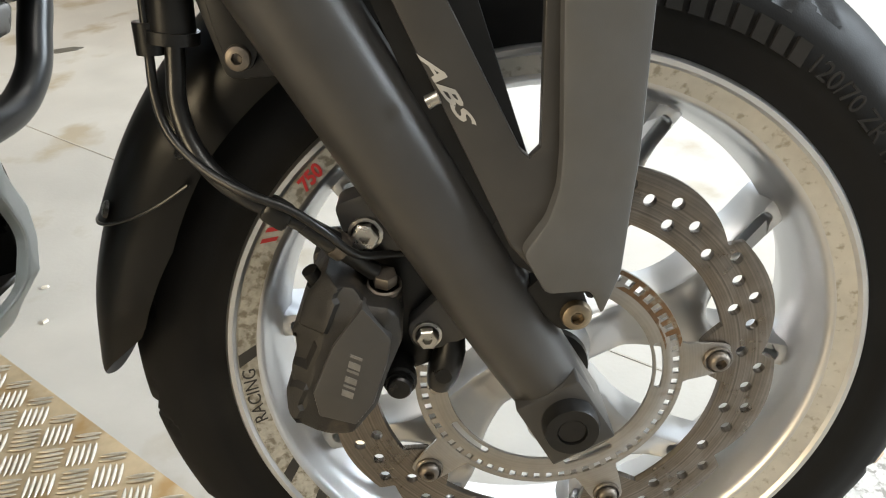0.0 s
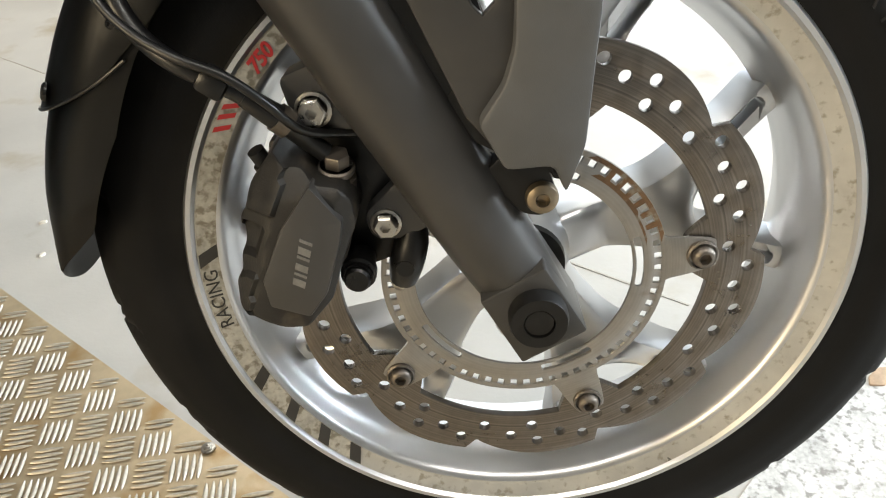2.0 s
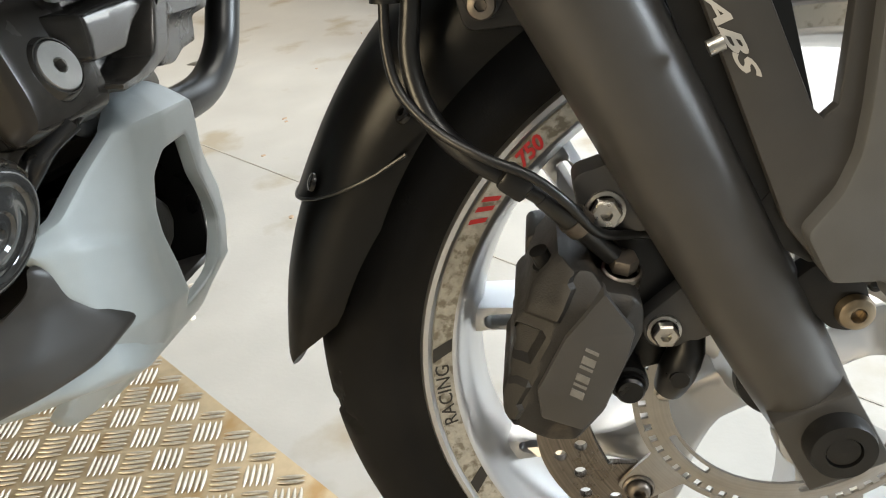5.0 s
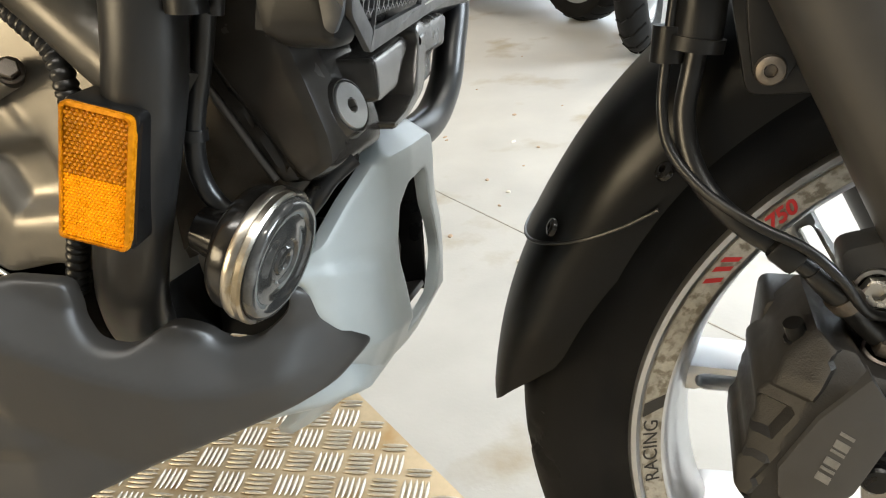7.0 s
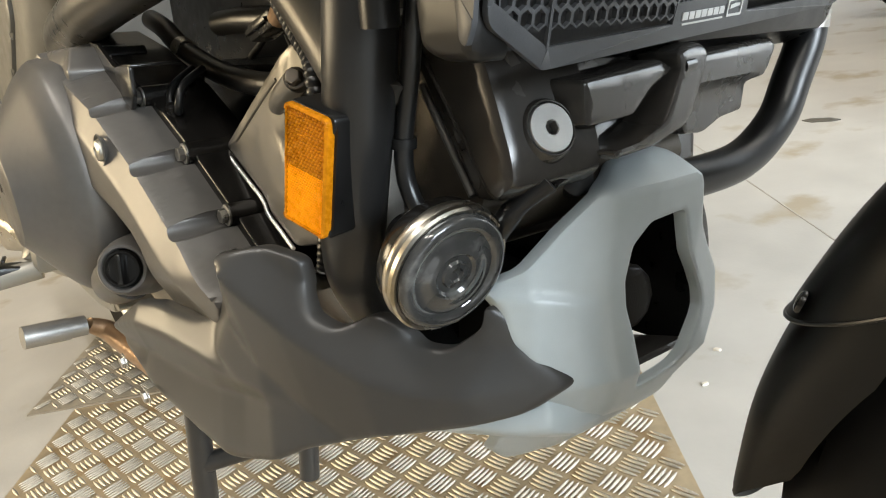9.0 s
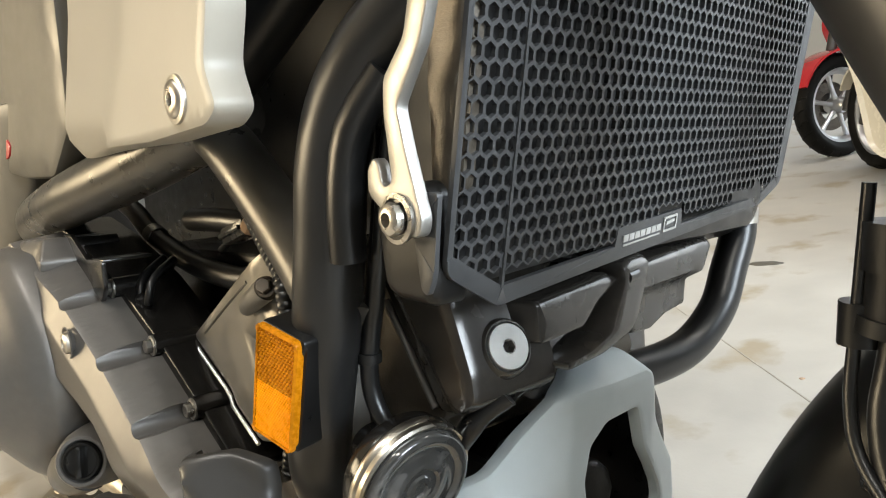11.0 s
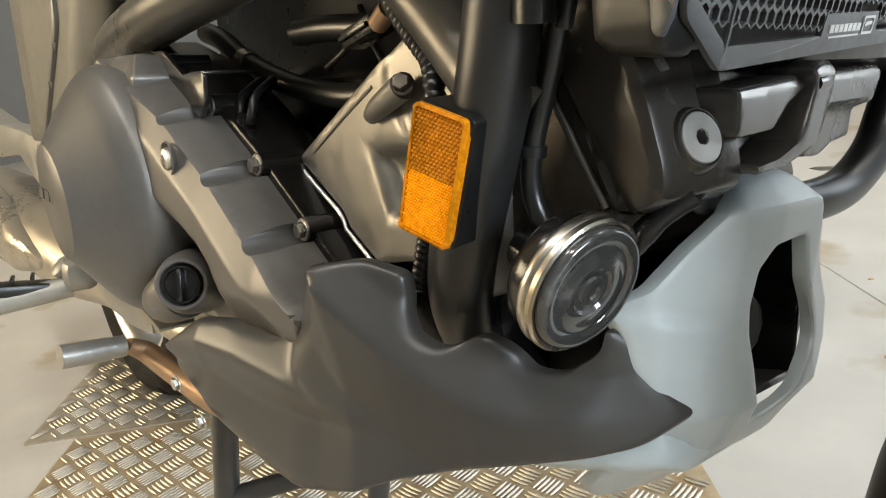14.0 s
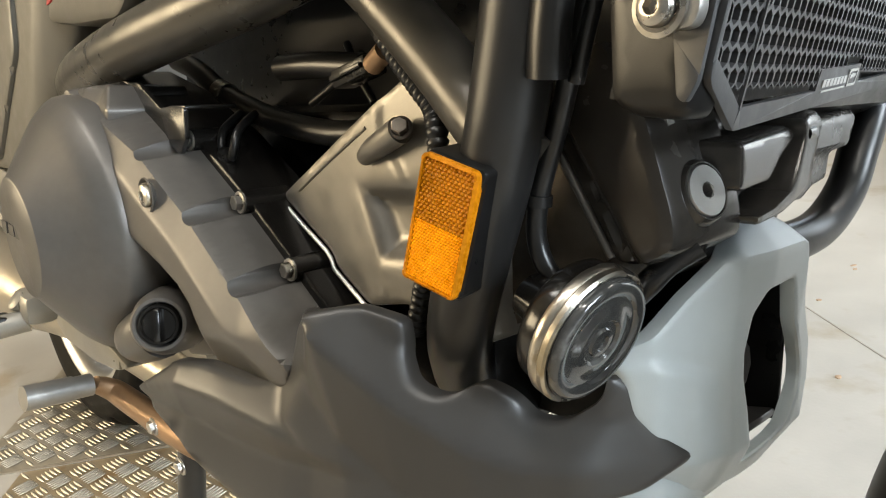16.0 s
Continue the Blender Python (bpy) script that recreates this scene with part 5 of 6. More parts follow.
part("dome_tower", shell(line_through(rounded([(-0.806, 0.535), (-0.788, 0.5765), (-0.746, 0.5785), (-0.728, 0.562), (-0.735, 0.535)], 0.004), 0.005), lambda u, v: -0.2600 + 0.5 * np.clip(u + 0.766, 0, 0.016) + 0.5 * np.clip(v - 0.562, 0, 1), edge=0.002, thick=0.040, res=0.005), M_CASE, engine, "squared lug on the cover's shoulder")
for k in range(5):
    u = -0.0330 + 0.0138 * k
    part("cap_bar", slab([(u, -0.0042), (u + 0.0095, -0.0042), (u + 0.0095, 0.0042), (u, 0.0042)], -0.0003, 0.0008, 0.0003, frame=(DC + Vector((-0.0030, 0, 0.0025)), Vector((0.990, 0.094, -0.110)).normalized(), Vector((0.110, 0, 0.990)).normalized())), M_CASE, engine)
part("cover_bolt", socket_bolt((-0.6700, -0.2528, 0.5072), OUT, 0.0078, 0.004, 0.4), M_ZINC, engine)
part("bolt_well", turned([(0.0082, -0.0035), (0.0105, 0.0), (0.0112, 0.0008), (0.0120, 0.0)], (-0.6700, -0.2536, 0.5072), OUT, 28), M_CASE, engine)
ON = Vector((0.800, -0.567, 0.183)).normalized()
OC = Vector((-0.6683, -0.2548, 0.4212))
part("filler_boss", joined(turned([(0.0254, -0.045), (0.0225, -0.014), (0.0197, -0.0020), (0.0176, 0.0010), (0.0156, 0.0012), (0.0146, 0.0), (0.0144, -0.010)], OC, ON, 48), tube([OC - ON * 0.016 + Vector((-0.012, 0, -0.008)), OC + Vector((-0.045, 0.004, -0.020)), OC + Vector((-0.080, 0.010, -0.028))], [0.021, 0.019, 0.014], 20)), M_CASE, engine, "flared bronze-grey filler neck")
cap = holder("oil_cap", bike, "ribbed black oil filler cap")
part("cap", turned([(0.0138, -0.008), (0.0138, 0.001), (0.0130, 0.0032), (0.0116, 0.0034), (0.0105, 0.0012), (0.0001, 0.0012)], OC, ON, 40), M_GLOSS, cap)
part("grip", box(tuple(OC + ON * 0.0045), (0.0050, 0.023, 0.0080), 0.0024, ON.to_track_quat("Z", "Y").to_matrix()), M_GLOSS, cap)

FL = [(-0.830, 0.572), (-0.800, 0.5900), (-0.7435, 0.5735), (-0.6790, 0.5432), (-0.6268, 0.5045), (-0.5808, 0.4660), (-0.5400, 0.4300), (-0.548, 0.405), (-0.60, 0.430), (-0.72, 0.50)]
part("bolt_flange", shell(line_through(rounded(FL, 0.003), 0.008), lambda u, v: np.interp(u, [-0.83, -0.745, -0.68, -0.63, -0.583, -0.54], [-0.2260, -0.2190, -0.2125, -0.2055, -0.1995, -0.194]), edge=0.002, thick=0.045, res=0.008), M_GLOSS, engine, "semi-gloss black flange")
for (bx, bz), by in zip(BOLTS, BOLT_Y):
    q = Vector((bx, by, bz))
    part("flange_boss", tube([q + Vector((0, 0.002, 0)), q + Vector((0, 0.035, 0))], 0.0080, 20, smooth=False), M_GLOSS, engine)
    part("flange_bolt", hex_bolt(q + Vector((0, 0.002, 0)), OUT, 0.0050, 0.0058, 1.45), M_ZINC, engine, "small bright flanged bolt")
SEAM = [(-0.6420, 0.5090), (-0.6285, 0.5030), (-0.6250, 0.4990), (-0.5990, 0.4850), (-0.5750, 0.4725), (-0.5700, 0.4680), (-0.5675, 0.4620), (-0.5350, 0.4435)]
part("flange_lip", tube([(x, -0.1812, z) for x, z in SEAM], 0.0015, 10, smooth=False), M_ALU, engine, "bare metal joint edge")
strip = [(-0.757, 0.580), (-0.737, 0.580), (-0.700, 0.5615), (-0.690, 0.5625), (-0.662, 0.5625), (-0.664, 0.5420), (-0.674, 0.5310), (-0.690, 0.5380), (-0.752, 0.5660)]
part("wire_bracket", joined(slab(rounded(strip, 0.003), -0.2265, -0.2240, 0.0006), box((-0.676, -0.2075, 0.5620), (0.028, 0.036, 0.0026), 0.0008)), M_GLOSS, engine, "black stepped wire bracket")
part("grommet", joined(turned([(0.0110, -0.004), (0.0110, 0.001), (0.0090, 0.003), (0.0060, 0.003), (0.0045, 0.012), (0.0001, 0.013)], (-0.6641, -0.2000, 0.5225), (0.45, -0.2, 0.85), 28)), M_BLACK, engine, "black rubber wire grommet")
for dx in (-0.004, 0.010):
    part("lead", tube([(-0.6641 + dx, -0.2000, 0.528), (-0.662 + dx * 1.3, -0.2005, 0.5345), (-0.668 + dx * 1.5, -0.194, 0.546), (-0.685 + dx * 1.5, -0.172, 0.556)], 0.0030, 10, 0.006), M_HOSE, engine)

BLOCK = [(-0.628, 0.503), (-0.560, 0.542), (-0.508, 0.5715), (-0.480, 0.585), (-0.462, 0.570), (-0.442, 0.545), (-0.44, 0.440), (-0.50, 0.452), (-0.535, 0.4440), (-0.5670, 0.4620), (-0.5725, 0.4715)]


def block_depth(u, v):
    y = -0.1800 + 0 * u
    # a pocket with rounded corners
    du, dv = np.abs((u + 0.507) + 0.45 * (v - 0.498)) - 0.019, np.abs(v - 0.497 - 0.12 * (u + 0.507)) - 0.016
    y = y + 0.011 * ray_s(-np.maximum(du, dv) / 0.0022)
    seam = np.interp(v, [0.47, 0.49, 0.507, 0.532, 0.542, 0.568], [-0.478, -0.486, -0.491, -0.506, -0.519, -0.518])
    y = y + 0.0025 * ray_s((u - seam) / 0.0012)
    return y


part("cylinder_block", shell(line_through(rounded(BLOCK, 0.006), 0.006), block_depth, edge=0.003, thick=0.20, res=0.0030), M_BLOCK, engine, "raw cast grey cylinder block")
part("cylinder_deck", shell(rounded([(-0.470, 0.575), (-0.40, 0.575), (-0.372, 0.490), (-0.405, 0.462), (-0.46, 0.440)], 0.006), lambda u, v: -0.157 + 0 * u, edge=0.003, thick=0.15, res=0.02), M_DECK, engine, "raw cast deck below the head, shade in its dark colour")
part("casting_line", tube([(-0.604, -0.1800, 0.5080), (-0.560, -0.1800, 0.5330), (-0.530, -0.1800, 0.5490)], 0.0011, 8, 0.02), M_BLOCK, engine)

part("block_boss", tube([(-0.529, -0.182, 0.5330), (-0.518, -0.184, 0.5380), (-0.492, -0.186, 0.5490)], [0.0050, 0.0066, 0.0074], 20), M_BLOCK, engine)
part("block_bolt", hex_bolt((-0.490, -0.187, 0.5500), (0.60, -0.68, 0.35), 0.0048, 0.0062, 1.3), M_DARKBOLT, engine)

HEAD = [(-0.412, 0.546), (-0.434, 0.578), (-0.385, 0.588), (-0.3640, 0.562), (-0.3550, 0.538), (-0.3470, 0.514), (-0.3460, 0.5010), (-0.3600, 0.4920), (-0.378, 0.490)]


def head_depth(u, v):
    s = (u + 0.391) * 0.82 + (v - 0.516) * 0.57
    y = -0.1600 + 0.006 * ray_s((-0.006 - s) / 0.0010)
    y = y + 0.0030 * np.exp(-((s - 0.0055) / 0.0018) ** 2)
    return y - 0.0025 * ray_s((s - 0.009) / 0.0010)


part("cylinder_head", shell(line_through(rounded(HEAD, 0.005), 0.005), head_depth, edge=0.006, thick=0.05, res=0.0032), M_HEAD, engine, "black enamelled cylinder head")
part("head_gasket", tube([(-0.4130, -0.1590, 0.5440), (-0.3960, -0.1590, 0.5190), (-0.3790, -0.1590, 0.4930)], 0.0020, 10, smooth=False), M_CASE, engine, "bare head joint edge")
CU = Vector((-0.12, 1, 0)).normalized()
CVF = (Vector((-0.340, -0.12, 0)), CU, Vector((0, 0, 1)))
part("head_front", shell(rounded([(-0.030, 0.560), (0.20, 0.560), (0.18, 0.502), (0.03, 0.496), (-0.016, 0.500)], 0.005), lambda u, v: 0.022 + 0.2 * np.clip(0.52 - v, 0, 1), edge=0.005, thick=0.06, res=0.012, frame=CVF), M_HEAD, engine)
part("chin_plate", shell(rounded([(0.045, 0.520), (0.004, 0.520), (-0.012, 0.500), (-0.014, 0.4945), (0.008, 0.499)], 0.003), 0.010, edge=0.002, thick=0.03, res=0.01, frame=CVF), M_GLOSS, engine)
PN = Vector((0.93, -0.16, 0.33)).normalized()
PC = Vector((-0.3478, -0.1380, 0.5235))
part("plug_boss", turned([(0.0165, -0.012), (0.0150, -0.003), (0.0134, 0.0008), (0.0128, 0.0016), (0.0121, 0.0016), (0.0118, -0.002)], PC, PN, 48), M_HEAD, engine)
part("plug", joined(turned([(0.0115, -0.005), (0.0115, 0.0014), (0.0109, 0.0022), (0.0036, 0.0024)], PC, PN, 48), turned([(0.0038, 0.0024), (0.0034, 0.0020), (0.0034, -0.006), (0.0001, -0.006)], PC, PN, 6)), M_SILVER, engine, "large bright socket plug")


part("coil_cover", shell(line_through(rounded([(-0.0060, 0.5440), (0.0640, 0.5475), (0.0735, 0.5420), (0.0509, 0.5335), (0.0354, 0.5230), (-0.0020, 0.5222), (-0.0060, 0.5240)], 0.003), 0.005), lambda u, v: -0.0015 + 0.35 * knee(v - 0.5405, 0.001), edge=0.0028, thick=0.05, res=0.005, frame=CVF), M_HEAD, engine, "black boxed coil cover")
part("clip_pin", tube([Vector((-0.340, -0.12, 0)) + CU * 0.076 + Vector((0.003, 0, 0.5425)), Vector((-0.340, -0.12, 0)) + CU * 0.086 + Vector((0.003, 0, 0.543))], 0.0042, 14, smooth=False), M_GLOSS, engine)
part("strap", shell(line_through(rounded([(0.0700, 0.5493), (0.0796, 0.5535), (0.0951, 0.5540), (0.1009, 0.5486), (0.0959, 0.5374), (0.0845, 0.5182), (0.0769, 0.5119), (0.0488, 0.5055), (0.0159, 0.5046), (0.0112, 0.5093), (0.0357, 0.5108), (0.0557, 0.5168), (0.0611, 0.5239), (0.0718, 0.5423)], 0.0035), 0.004), lambda u, v: -0.006 + 0.5 * knee(v - 0.5485, 0.0015) + 0.25 * knee(0.515 - v, 0.002), edge=0.0025, thick=0.022, res=0.006, frame=CVF), M_HEAD, engine, "black pressed strap")
part("coil_cover", shell(line_through(rounded([(0.1040, 0.5475), (0.1720, 0.5500), (0.1978, 0.5510), (0.2017, 0.5454), (0.1847, 0.5263), (0.1774, 0.5263), (0.1728, 0.5089), (0.1454, 0.5073), (0.1244, 0.5017), (0.1017, 0.5037), (0.0949, 0.5153), (0.0990, 0.5336)], 0.003), 0.005), lambda u, v: 0.008 * ray_s((0.5275 - v) / 0.0008) + 0.4 * knee(v - 0.5445, 0.001), edge=0.0028, thick=0.045, res=0.005, frame=CVF), M_HEAD, engine, "black stepped coil cover")
part("rubber_cap", turned([(0.0085, -0.015), (0.0085, 0.0), (0.0070, 0.0012), (0.0001, 0.0012)], (-0.372, -0.094, 0.4900), (0.85, -0.45, 0.2), 28), M_BLACK, engine)
part("hose_union", tube([(-0.375, -0.150, 0.470), (-0.365, -0.150, 0.483), (-0.358, -0.146, 0.491), (-0.350, -0.138, 0.500)], [0.0045, 0.0060, 0.0050, 0.0065], 14, 0.005), M_BLACK, engine)
part("coolant_pipe", tube([(-0.372, 0.137, 0.62), (-0.375, 0.138, 0.562), (-0.375, 0.134, 0.543), (-0.375, 0.1200, 0.521), (-0.375, 0.1030, 0.496), (-0.376, 0.0700, 0.4770), (-0.378, 0.030, 0.4715), (-0.385, -0.02, 0.472)], 0.0128, 28, 0.006), M_HOSE, engine, "black curved coolant hose")
part("hose_clamp", tube([(-0.375, 0.1378, 0.5640), (-0.375, 0.1372, 0.5530)], 0.0136, 28, smooth=False), M_ZINC, engine, "bright clamp ring")

# Radiator behind its honeycomb guard.
radiator = holder("radiator", bike, "black radiator behind a honeycomb guard")
GU = Vector((-0.12, 1, 0)).normalized()
GV = Vector((0.215, 0.0258, 1)).normalized()
GO = Vector((-0.323, -0.165, 0.551))
GF = (GO, GU, GV)
part("core", slab([(-0.02, 0.004), (0.300, 0.014), (0.300, 0.26), (-0.02, 0.26)], 0.014, 0.04, 0.002, frame=GF), M_CORE, radiator)


def honeycomb(u0, u1, v0, v1, pitch, hole):
    verts, faces = [], []
    gn = GU.cross(GV)
    rows = int((v1 - v0) / (pitch * 0.866))
    cols = int((u1 - u0) / pitch)
    for j in range(rows):
        for i in range(cols):
            u = u0 + (i + 0.5 + 0.5 * (j % 2)) * pitch
            v = v0 + (j + 0.5) * pitch * 0.866
            low = 0.010 + 0.05 * max(u, 0)
            if v < low + 0.5 * pitch or (-0.002 > u and v < 0.010 - 1.1 * u * 0.3):
                continue
            if 0.094 < u < 0.166 and v < low + 0.0095:
                continue
            k = len(verts)
            ring = [(math.cos(math.pi / 6 + a * math.pi / 3), math.sin(math.pi / 6 + a * math.pi / 3)) for a in range(6)]
            for rad, w in ((pitch / math.sqrt(3) * 1.002, 0.0), (hole, 0.0), (hole, -0.0022)):
                for c, s in ring:
                    verts.append(GO + GU * (u + rad * c) + GV * (v + rad * s) + gn * w)
            for a in range(6):
                b = (a + 1) % 6
                faces.append((k + a, k + b, k + 6 + b, k + 6 + a))
                faces.append((k + 6 + a, k + 6 + b, k + 12 + b, k + 12 + a))
    me = bpy.data.meshes.new("mesh_panel")
    me.from_pydata([tuple(v) for v in verts], [], faces)
    me.materials.append(M_GRILLE)
    ob = new("mesh_panel", me)
    ob.parent = radiator
    return tagged(ob, "black honeycomb mesh")


honeycomb(-0.0345, 0.318, 0.002, 0.22, 0.0080, 0.0036)
border = [(-0.0365, 0.0185), (-0.002, 0.0), (0.002, 0.0), (0.292, 0.0165), (0.328, 0.030), (0.332, 0.23), (-0.0365, 0.23)]
inner = [(-0.0335, 0.026), (0.000, 0.0085), (0.092, 0.0130), (0.094, 0.0225), (0.166, 0.0262), (0.168, 0.0170), (0.290, 0.0235), (0.317, 0.035), (0.317, 0.225), (-0.0335, 0.225)]
part("guard_frame", slab(rounded(border, 0.006), -0.0006, 0.0018, 0.0004, frame=GF, holes=[np.array(inner)]), M_GRILLE, radiator)
part("fold", slab([(-0.0012, 0.008), (0.0004, 0.008), (0.0004, 0.225), (-0.0012, 0.225)], -0.0010, 0.0006, 0.0003, frame=GF), M_GRILLE, radiator)
for u, wd in ((0.0995, 0.0050), (0.1055, 0.0050), (0.1115, 0.0050), (0.1175, 0.0050), (0.1235, 0.0050), (0.1295, 0.0050), (0.1355, 0.0050)):
    part("print_bar", slab([(u, 0.0145 + 0.05 * (u - 0.1)), (u + wd, 0.0148 + 0.05 * (u - 0.1)), (u + wd, 0.0183 + 0.05 * (u - 0.1)), (u, 0.0180 + 0.05 * (u - 0.1))], -0.0011, -0.0005, 0.0, frame=GF), M_WHITE, radiator)
part("print_bar", slab([(0.100, 0.0122), (0.140, 0.0142), (0.140, 0.0150), (0.100, 0.0130)], -0.0011, -0.0005, 0.0, frame=GF), M_WHITE, radiator)
part("print_badge", slab(rounded([(0.144, 0.0145), (0.160, 0.0153), (0.160, 0.0240), (0.144, 0.0232)], 0.001), -0.0011, -0.0005, 0.0, frame=GF, holes=[rounded([(0.1452, 0.0157), (0.1588, 0.0164), (0.1588, 0.0228), (0.1452, 0.0221)], 0.001)]), M_WHITE, radiator)
part("print_badge", slab([(0.147, 0.0184), (0.157, 0.0199), (0.157, 0.0212), (0.153, 0.0212), (0.147, 0.0202)], -0.0011, -0.0005, 0.0, frame=GF), M_WHITE, radiator)
part("support", slab([(0.272, 0.02), (0.290, 0.02), (0.290, 0.23), (0.272, 0.23)], 0.004, 0.012, 0.001, frame=GF), M_CORE, radiator)
tank = [(-0.3530, 0.604), (-0.3505, 0.562), (-0.3430, 0.5575), (-0.3220, 0.5560), (-0.3180, 0.564), (-0.3150, 0.602), (-0.3200, 0.606)]
part("side_tank", shell(line_through(rounded(tank, 0.005), 0.006), lambda u, v: -0.2050 + 0.25 * knee(0.566 - v, 0.002), edge=0.005, thick=0.012, res=0.006), M_BLACK, radiator, "black moulded radiator end tank")
part("tank_wall", shell(rounded([(-0.327, 0.595), (-0.311, 0.600), (-0.3010, 0.650), (-0.289, 0.71), (-0.322, 0.71), (-0.3235, 0.640)], 0.005), lambda u, v: -0.1960 + 0.5 * knee(u + 0.310 - 0.20 * (v - 0.62), 0.001), edge=0.002, thick=0.006, res=0.006), M_DECK, radiator, "dusty dark tank wall")
part("side_flange", slab(rounded([(-0.3245, 0.6015), (-0.3085, 0.6015), (-0.3150, 0.569), (-0.3190, 0.5620), (-0.3225, 0.5640), (-0.3245, 0.585)], 0.002), -0.2068, -0.2046, 0.0004), M_GRILLE, radiator, "folded black guard flange")
arm = [(-0.3440, 0.6120), (-0.3445, 0.6020), (-0.3230, 0.5848), (-0.3140, 0.5855), (-0.3115, 0.5920), (-0.3180, 0.6170), (-0.3215, 0.6340), (-0.3050, 0.6550), (-0.2900, 0.6900), (-0.3020, 0.6950), (-0.3150, 0.6580), (-0.3290, 0.6450), (-0.3305, 0.6320), (-0.3285, 0.6060), (-0.3345, 0.6045), (-0.3355, 0.6135), (-0.3390, 0.6165)]
part("bracket", slab(line_through(rounded(arm, 0.003, 4), 0.004), -0.2125, -0.2085, 0.0012), M_SILVER, radiator, "silver cranked aluminium bracket")
for p in ((-0.3256, -0.2125, 0.5925), (-0.3000, -0.2125, 0.6800)):
    part("bracket_bolt", joined(turned([(0.0098, 0), (0.0098, 0.0015), (0.008, 0.002)], p, OUT, 28), socket_bolt(Vector(p) + OUT * 0.0018, OUT, 0.0066, 0.0045, 0.42)), M_ZINC, radiator)
    part("spacer", tube([Vector(p), Vector(p) + Vector((0, 0.016, 0))], 0.006, 16, smooth=False), M_ZINC, radiator)

# Frame tubes, hoses and wiring behind.
frame_ob = holder("frame", bike, "satin steel tube frame")
part("frame_tube", tube([(-1.10, -0.185, 0.560), (-0.98, -0.195, 0.577), (-0.87, -0.215, 0.592), (-0.74, -0.218, 0.609), (-0.62, -0.20, 0.630), (-0.52, -0.18, 0.655)], 0.0215, 28), M_TUBE_GREY, frame_ob)
part("frame_tube", tube([(-0.56, -0.185, 0.652), (-0.52, -0.185, 0.630), (-0.465, -0.185, 0.586), (-0.425, -0.188, 0.552), (-0.405, -0.19, 0.535)], 0.0165, 28), M_TUBE_GREY, frame_ob)
part("top_tube", tube([(-0.57, -0.18, 0.655), (-0.45, -0.17, 0.72)], 0.02, 20), M_TUBE, frame_ob)
hose_set = holder("coolant_hose", bike, "black rubber hose above the engine")
part("hose", tube([(-0.84, -0.150, 0.600), (-0.793, -0.155, 0.590), (-0.741, -0.158, 0.570), (-0.672, -0.158, 0.552), (-0.617, -0.155, 0.544), (-0.582, -0.150, 0.543), (-0.54, -0.14, 0.548)], 0.0088, 18, 0.008), M_HOSE, hose_set)
part("clip", tube([(-0.748, -0.158, 0.5725), (-0.735, -0.158, 0.5685)], 0.0098, 18, smooth=False), M_ZINC, hose_set)
part("short_hose", tube([(-0.640, -0.165, 0.586), (-0.60, -0.165, 0.586), (-0.555, -0.16, 0.583)], 0.0085, 16), M_HOSE, hose_set)
harness = holder("wiring_loom", bike, "black ribbed wiring conduit")
conduit = curve_through([(-0.50, -0.19, 0.600), (-0.486, -0.190, 0.584), (-0.468, -0.192, 0.569), (-0.458, -0.193, 0.560), (-0.453, -0.195, 0.545), (-0.456, -0.192, 0.52), (-0.468, -0.188, 0.49), (-0.479, -0.185, 0.466), (-0.487, -0.185, 0.44)], 0.0014)
part("conduit", tube(conduit, [0.0056 if k % 3 else 0.0046 for k in range(len(conduit))], 14, smooth=False), M_HOSE, harness)
part("plug_body", joined(box((-0.545, -0.172, 0.580), (0.034, 0.016, 0.011), 0.002, Euler((0, radians(-14), 0)).to_matrix()), box((-0.545, -0.181, 0.580), (0.030, 0.003, 0.003), 0.0005, Euler((0, radians(-14), 0)).to_matrix())), M_BLACK, harness)
part("terminal", tube([(-0.526, -0.176, 0.583), (-0.512, -0.178, 0.590)], 0.006, 12), M_COPPER, harness, "brass sensor body")
for pts in ([(-0.63, -0.15, 0.562), (-0.60, -0.15, 0.575), (-0.57, -0.15, 0.592)], [(-0.60, -0.14, 0.60), (-0.58, -0.145, 0.578), (-0.56, -0.15, 0.562)], [(-0.716, -0.17, 0.556), (-0.713, -0.172, 0.540), (-0.717, -0.172, 0.526), (-0.727, -0.17, 0.520)], [(-0.69, -0.165, 0.552), (-0.70, -0.168, 0.535), (-0.705, -0.17, 0.520)]):
    part("wire", tube(pts, 0.0026, 10, 0.006), M_HOSE, harness)
cable = holder("control_cable", bike, "black sheathed cable with a tie")
part("cable", tube([(-0.372, -0.180, 0.63), (-0.385, -0.179, 0.585), (-0.394, -0.178, 0.555), (-0.403, -0.177, 0.531), (-0.407, -0.177, 0.515), (-0.408, -0.176, 0.500), (-0.403, -0.174, 0.486), (-0.392, -0.170, 0.474)], 0.0048, 14, 0.006), M_HOSE, cable)
part("tie", joined(tube([(-0.4065, -0.1768, 0.5215), (-0.4070, -0.1768, 0.5165)], 0.0066, 16, smooth=False), box((-0.4165, -0.182, 0.5195), (0.012, 0.008, 0.007), 0.001)), M_BLACK, cable)
part("cable", tube([(-0.352, -0.185, 0.66), (-0.368, -0.186, 0.61), (-0.380, -0.185, 0.57)], 0.0035, 10), M_HOSE, cable)

part("crankcase", box((-0.66, 0.0, 0.430), (0.40, 0.30, 0.13), 0.02), M_GLOSS, engine)
part("gearbox_top", box((-0.70, 0.0, 0.525), (0.22, 0.26, 0.07), 0.015), M_GLOSS, engine)
